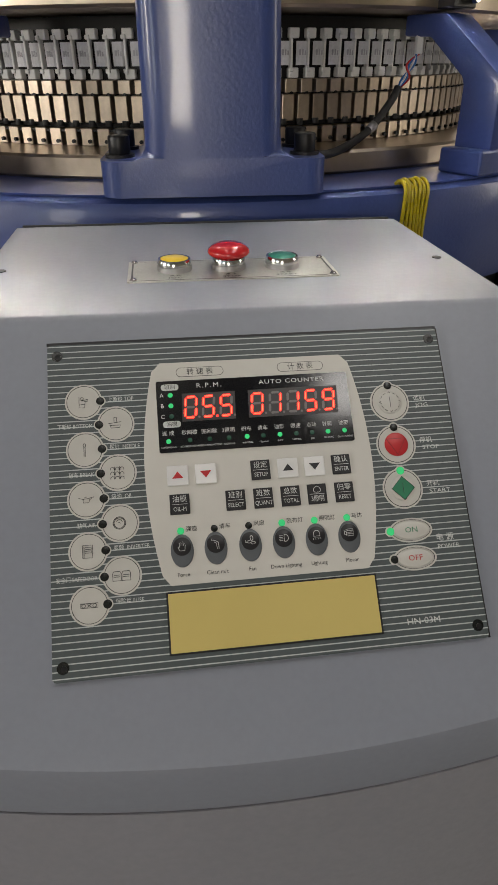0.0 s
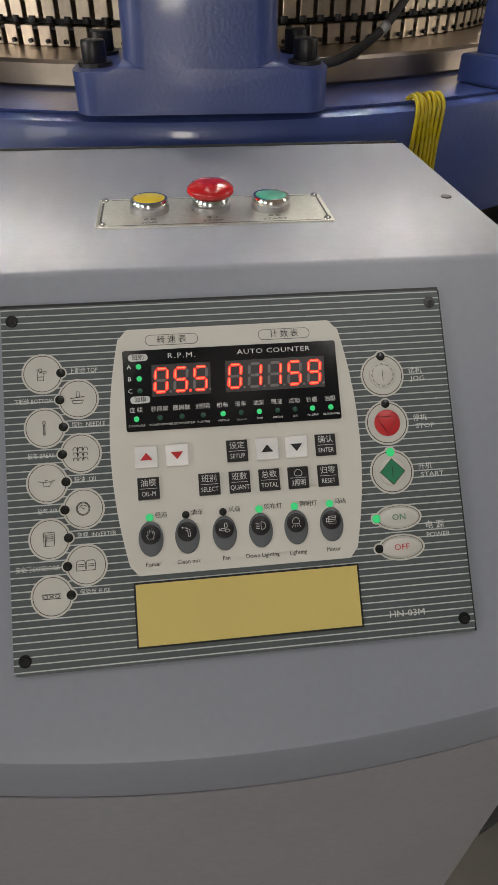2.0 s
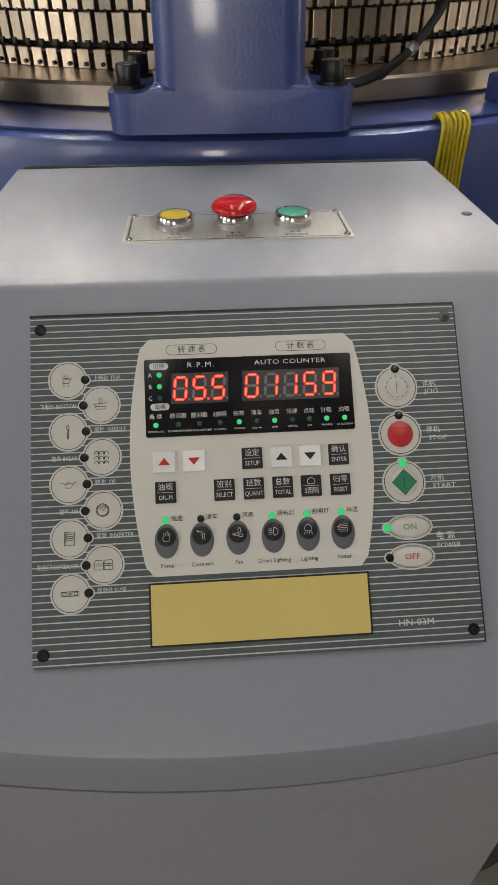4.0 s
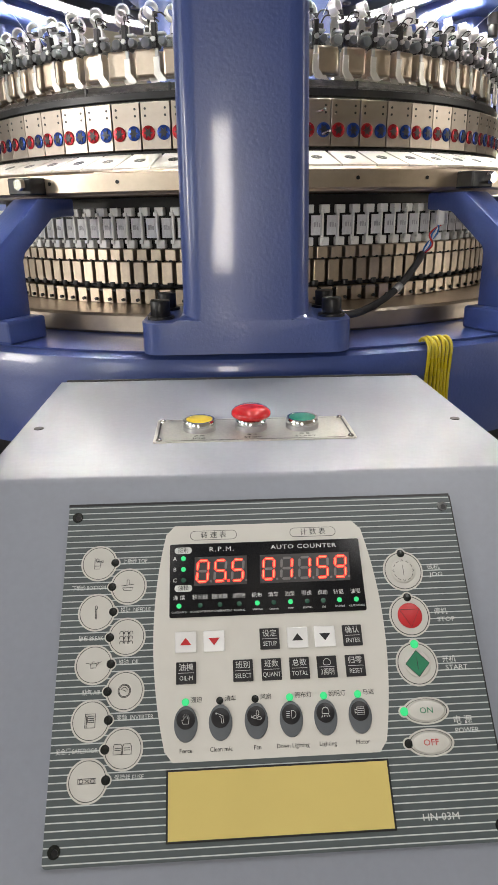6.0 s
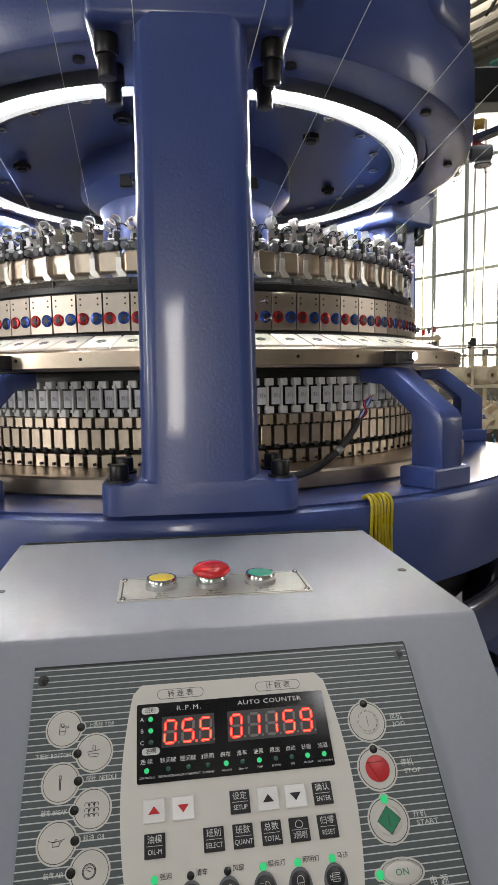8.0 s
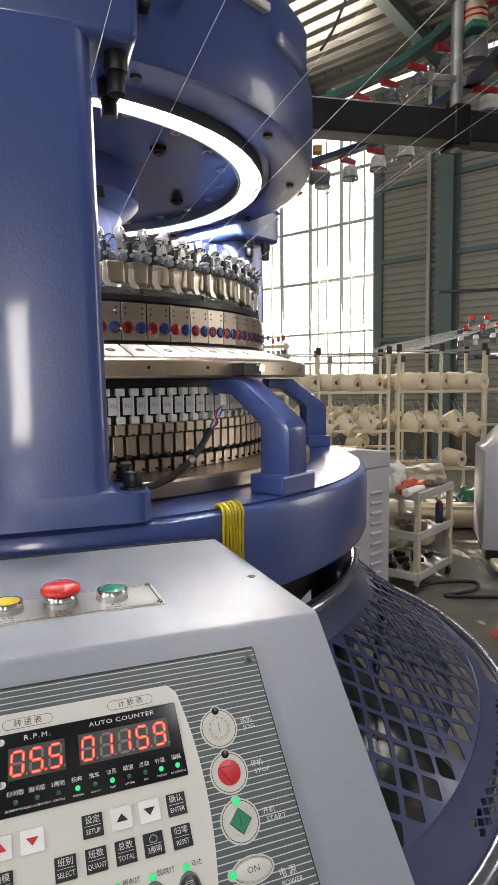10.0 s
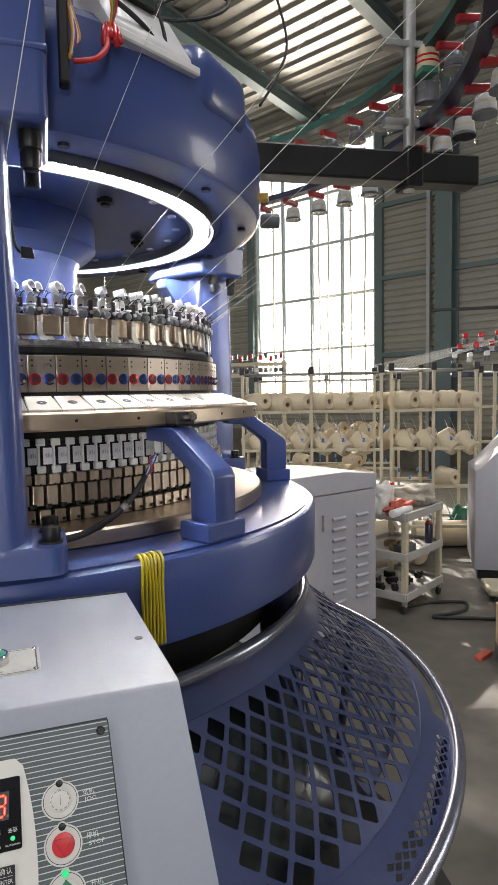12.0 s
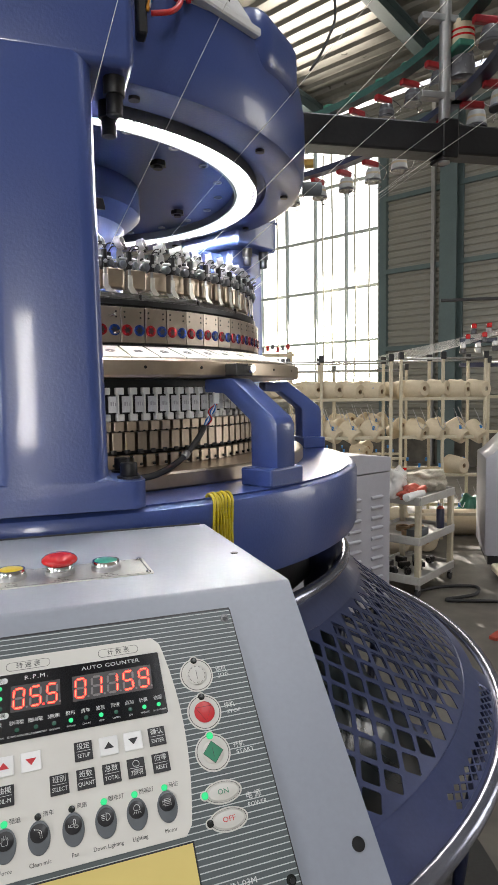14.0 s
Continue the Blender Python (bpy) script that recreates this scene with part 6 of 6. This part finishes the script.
def rack(x, y, deg, bays_n, bay, label, filled, seed, top=1.74):
    r = thing("yarn_rack", (0, 0, 0), label, "rack", "yarn racks")
    M = at_floor(x, y, deg)
    r.matrix_world = M
    rg = random.Random(seed)
    L = bays_n * bay
    for i in range(bays_n + 1):
        for d in (0.0, 0.55):
            p = part("post", bm_box(0.028, 0.028, top, (i * bay, d, top / 2), 0.003, 1), CREAMRACK, r)
            part("post_cap", bm_box(0.05, 0.05, 0.07, (i * bay, d, top + 0.03), 0.004, 1), RUBBER, p)
    levels = (0.32, 0.71, 1.08, 1.45)
    for d in (0.0, 0.55):
        for z in levels:
            part("rail", bm_box(L, 0.022, 0.03, (L / 2, d, z - 0.075), 0.003, 1), CREAMRACK, r)
        part("top_rail", bm_tube([(0, d, top), (L, d, top)], 0.010, 8, fine=1), GALV, r)
    for d, face in ((0.0, 1), (0.55, -1)):
        for li, z in enumerate(levels):
            x0 = 0.11
            while x0 < L - 0.08:
                if rg.random() < filled[li]:
                    m = M @ Matrix.Translation((x0, d + 0.14 * face, z + 0.012)) @ pose(0, 0, 0, 90 + (rg.uniform(-7, 5) if li % 2 else rg.uniform(14, 30)), 0, (0 if face > 0 else 180) + rg.uniform(-10, 10) + 42)
                    CONES.append(m)
                again("clip", m_clip, Matrix.Translation((x0 + 0.07, d, z + 0.02)), r)
                if li % 2 == 0:
                    again("hook", m_hook, Matrix.Translation((x0, d - 0.02, z + 0.20)), r)
                x0 += 0.195
    return r


rack(1.85, 5.48, -22.0, 2, 0.66, "cream painted yarn rack filled with cones", (0.0, 0.25, 0.9, 0.97), 3)
rack(3.14, 5.02, -20.0, 2, 0.40, "cream painted yarn rack half filled with cones", (0.0, 0.2, 0.85, 0.95), 7, 1.76)
rack(2.45, 6.9, -24.0, 2, 0.85, "cream painted yarn rack standing behind another", (0.0, 0.15, 0.6, 0.6), 11, 1.70)
rack(4.10, 4.80, -24.0, 1, 0.8, "empty galvanised yarn rack", (0, 0, 0, 0.0), 13, 1.74)
cone0 = thing("yarn_cone", (0, 0, 0), "cream cotton yarn cone on a brown tube", "yarn cone", "yarn cones on the racks")
again("package", m_cone, Matrix.Identity(4), cone0)
again("tube", m_core, Matrix.Identity(4), cone0)
for m in CONES[1:]:
    copy_thing(cone0, m)
cone0.matrix_world = CONES[0]
# loose cones heaped by the trolley
for k, (x, y, z, a, b) in enumerate(((2.72, 4.55, 0.11, 80, 30), (2.92, 4.62, 0.11, 96, 70), (3.08, 4.5, 0.11, 88, 140), (2.85, 4.75, 0.28, 70, 20), (3.3, 4.7, 0.11, 92, 200))):
    copy_thing(cone0, at_floor(x, y, 0, z) @ pose(0, 0, 0, a, 0, b))

# neighbouring machine's console cabinet
con = thing("console_cabinet", (0, 0, 0), "grey steel console cabinet with sloping top", "cabinet")
con.matrix_world = at_floor(3.30, 4.02, -32.0)
part("body", bm_prism([(0.0, 0.08), (0.62, 0.08), (0.62, 1.20), (0.30, 1.20), (0.05, 0.93), (0.0, 0.90)], 0.7, "y", (0, 0, 0), 0.012), GREYBOX, con, smooth=30)
part("plinth", bm_box(0.56, 0.64, 0.08, (0.31, 0.35, 0.04)), RUBBER, con)
part("door_line", bm_box(0.012, 0.004, 0.78, (0.22, -0.002, 0.50), 0.001, 1), GREYPL, con)
part("lock", bm_cyl(0.014, 0.012, (0.245, 0.0, 0.62), seg=14, rot=pose(0, 0, 0, 90)), CHROME, con, smooth=40)

# feed stand of the neighbouring machine
nb = thing("feed_stand", (0, 0, 0), "red and white storage feeders on a steel stand", "feed stand")
nb.matrix_world = at_floor(4.75, 5.15, -30.0)
part("mast", bm_cyl(0.03, 3.2, (0, 0, 0), seg=14), GALV, nb, smooth=40)
for z in (1.72, 1.98):
    part("cross_arm", bm_box(1.3, 0.06, 0.05, (-0.1, 0, z), 0.005, 1), NAVY, nb)
part("top_arm", bm_box(1.2, 0.04, 0.03, (-0.35, 0, 2.42), 0.004, 1), RUBBER, nb)
rg = random.Random(21)
for k in range(26):
    x, z = -0.72 + 0.054 * k, 1.92 + 0.10 * (k % 3)
    h = part("feeder_head", bm_box(0.05, 0.09, 0.05, (x, -0.06 + 0.05 * (k % 2), z + 0.012 * k * 0.3), 0.008, 1), RED if k % 3 else WHITEPL, nb)
    part("feeder_wheel", bm_cyl(0.032, 0.05, (x, -0.06 + 0.05 * (k % 2), z - 0.08 + 0.0036 * k), seg=14, bevel=0.004), MILKY if k % 2 else SMOKE, h, smooth=40)
for k in range(14):
    part("thread", bm_tube([(-0.65 + 0.07 * k, -0.08, 1.95 + 0.02 * k), (-1.9 - 0.05 * k, -0.3 + 0.06 * k, 1.62 + 0.004 * k)], 0.0022, 4, fine=1), YARN, nb)
for k, (x, z) in enumerate(((-0.12, 2.30), (-0.02, 2.34), (0.25, 2.30))):
    copy_thing(cone0, nb.matrix_world @ pose(x, -0.10, z, 84, 0, 20 + 5 * k))
# far machine head with feeders
fm = thing("feed_stand", (0, 0, 0), "distant row of dark storage feeders on bars", "feed stand")
fm.matrix_world = at_floor(2.35, 7.9, -20.0)
for z in (1.80, 1.95):
    part("cross_arm", bm_box(1.7, 0.07, 0.05, (0, 0, z), 0.005, 1), CREAMRACK, fm)
for x in (-0.8, 0.8):
    part("mast", bm_cyl(0.03, 2.0, (x, 0, 0), seg=12), CREAMRACK, fm, smooth=40)
for k in range(24):
    x = -0.8 + 0.068 * k
    part("feeder_head", bm_box(0.045, 0.10, 0.07, (x, -0.05, 2.02 + 0.02 * (k % 3)), 0.008, 1), REDBODY if k % 2 else SMOKE, fm)
    part("feeder_wheel", bm_cyl(0.030, 0.06, (x, -0.08, 1.84), seg=12, bevel=0.004), SMOKE if k % 3 else MILKY, fm, smooth=40)

# floor clutter
fc = thing("power_cable", (0, 0, 0), "black rubber power cable lying on the floor", "cable")
fc.matrix_world = at_floor(0, 0)
part("cable", bm_tube([(2.50, 3.75, 0.012), (2.75, 3.78, 0.012), (2.98, 3.70, 0.012), (2.86, 3.55, 0.012), (2.60, 3.52, 0.012), (2.90, 3.38, 0.012), (3.20, 3.22, 0.012), (3.7, 2.9, 0.012)], 0.012, 8), RUBBER, fc)
cb = thing("cardboard_box", (0, 0, 0), "brown cardboard box with a dark blue base band", "box")
cb.matrix_world = at_floor(2.33, 2.46, -28.0)
part("carton", bm_box(0.42, 0.36, 0.24, (0.21, 0.18, 0.205), 0.004, 1), CARD, cb)
part("base_band", bm_box(0.425, 0.365, 0.085, (0.21, 0.18, 0.0425), 0.004, 1), NAVY, cb)
part("print", bm_box(0.002, 0.14, 0.07, (-0.0015, 0.15, 0.22)), BLACK, cb)
part("spool", bm_cyl(0.06, 0.10, (0.10, 0.10, 0.325), seg=18, bevel=0.006), CREAMYARN, cb, smooth=40)
rb = thing("red_brick", (0, 0, 0), "small red wooden wedge on the floor", "wedge")
rb.matrix_world = at_floor(2.42, 2.74, 20)
part("wedge", bm_prism([(-0.06, 0), (0.06, 0), (0.06, 0.035), (-0.06, 0.02)], 0.05, "y", (0, 0, 0), 0.003), REDP, rb)
gb = thing("green_bag", (0, 0, 0), "dark green woven sack on the floor", "sack")
gb.matrix_world = at_floor(4.0, 5.1, 15)
crumple(0.36, 0.34, 0.42, 6.2, GREENCAP, "sack", gb)
rt = thing("fabric_roll", (0, 0, 0), "pale paper wrapped roll lying on the floor", "roll")
rt.matrix_world = at_floor(3.62, 5.05, -20)
part("roll", bm_cyl(0.13, 0.8, (-0.2, 0, 0.13), seg=24, rot=pose(0, 0, 0, 0, 90), bevel=0.01), CREAMYARN, rt, smooth=40)
pl = thing("steel_plate", (0, 0, 0), "pale green painted steel floor plate", "plate")
pl.matrix_world = at_floor(3.05, 3.52, -25)
part("deck", bm_box(0.6, 0.3, 0.06, (0.3, 0.15, 0.07), 0.02, 3), CREAMRACK, pl)
part("skid", bm_box(0.5, 0.2, 0.04, (0.3, 0.15, 0.02), 0.005, 1), RUBBER, pl)
CURT = mat("pale curtain strip", (0.62, 0.60, 0.48), 0.8, 0, 0.1, 60, 0.1)
for k, s in enumerate((-2.35, -1.05, -0.85, -0.25, 0.05)):
    c = thing("hanging_strip", (0, 0, 0), "pale plastic strip hanging before the window", "strip", "strips before the window")
    c.matrix_world = HALL @ Matrix.Translation((s, -0.12, 0))
    part("strip", bm_tube([(0, 0, 6.4), (0.03 * (-1) ** k, 0, 4.5), (0.01, 0, 3.0), (0.05 * (-1) ** k, 0, 1.5)], 0.018, 6), CURT, c)
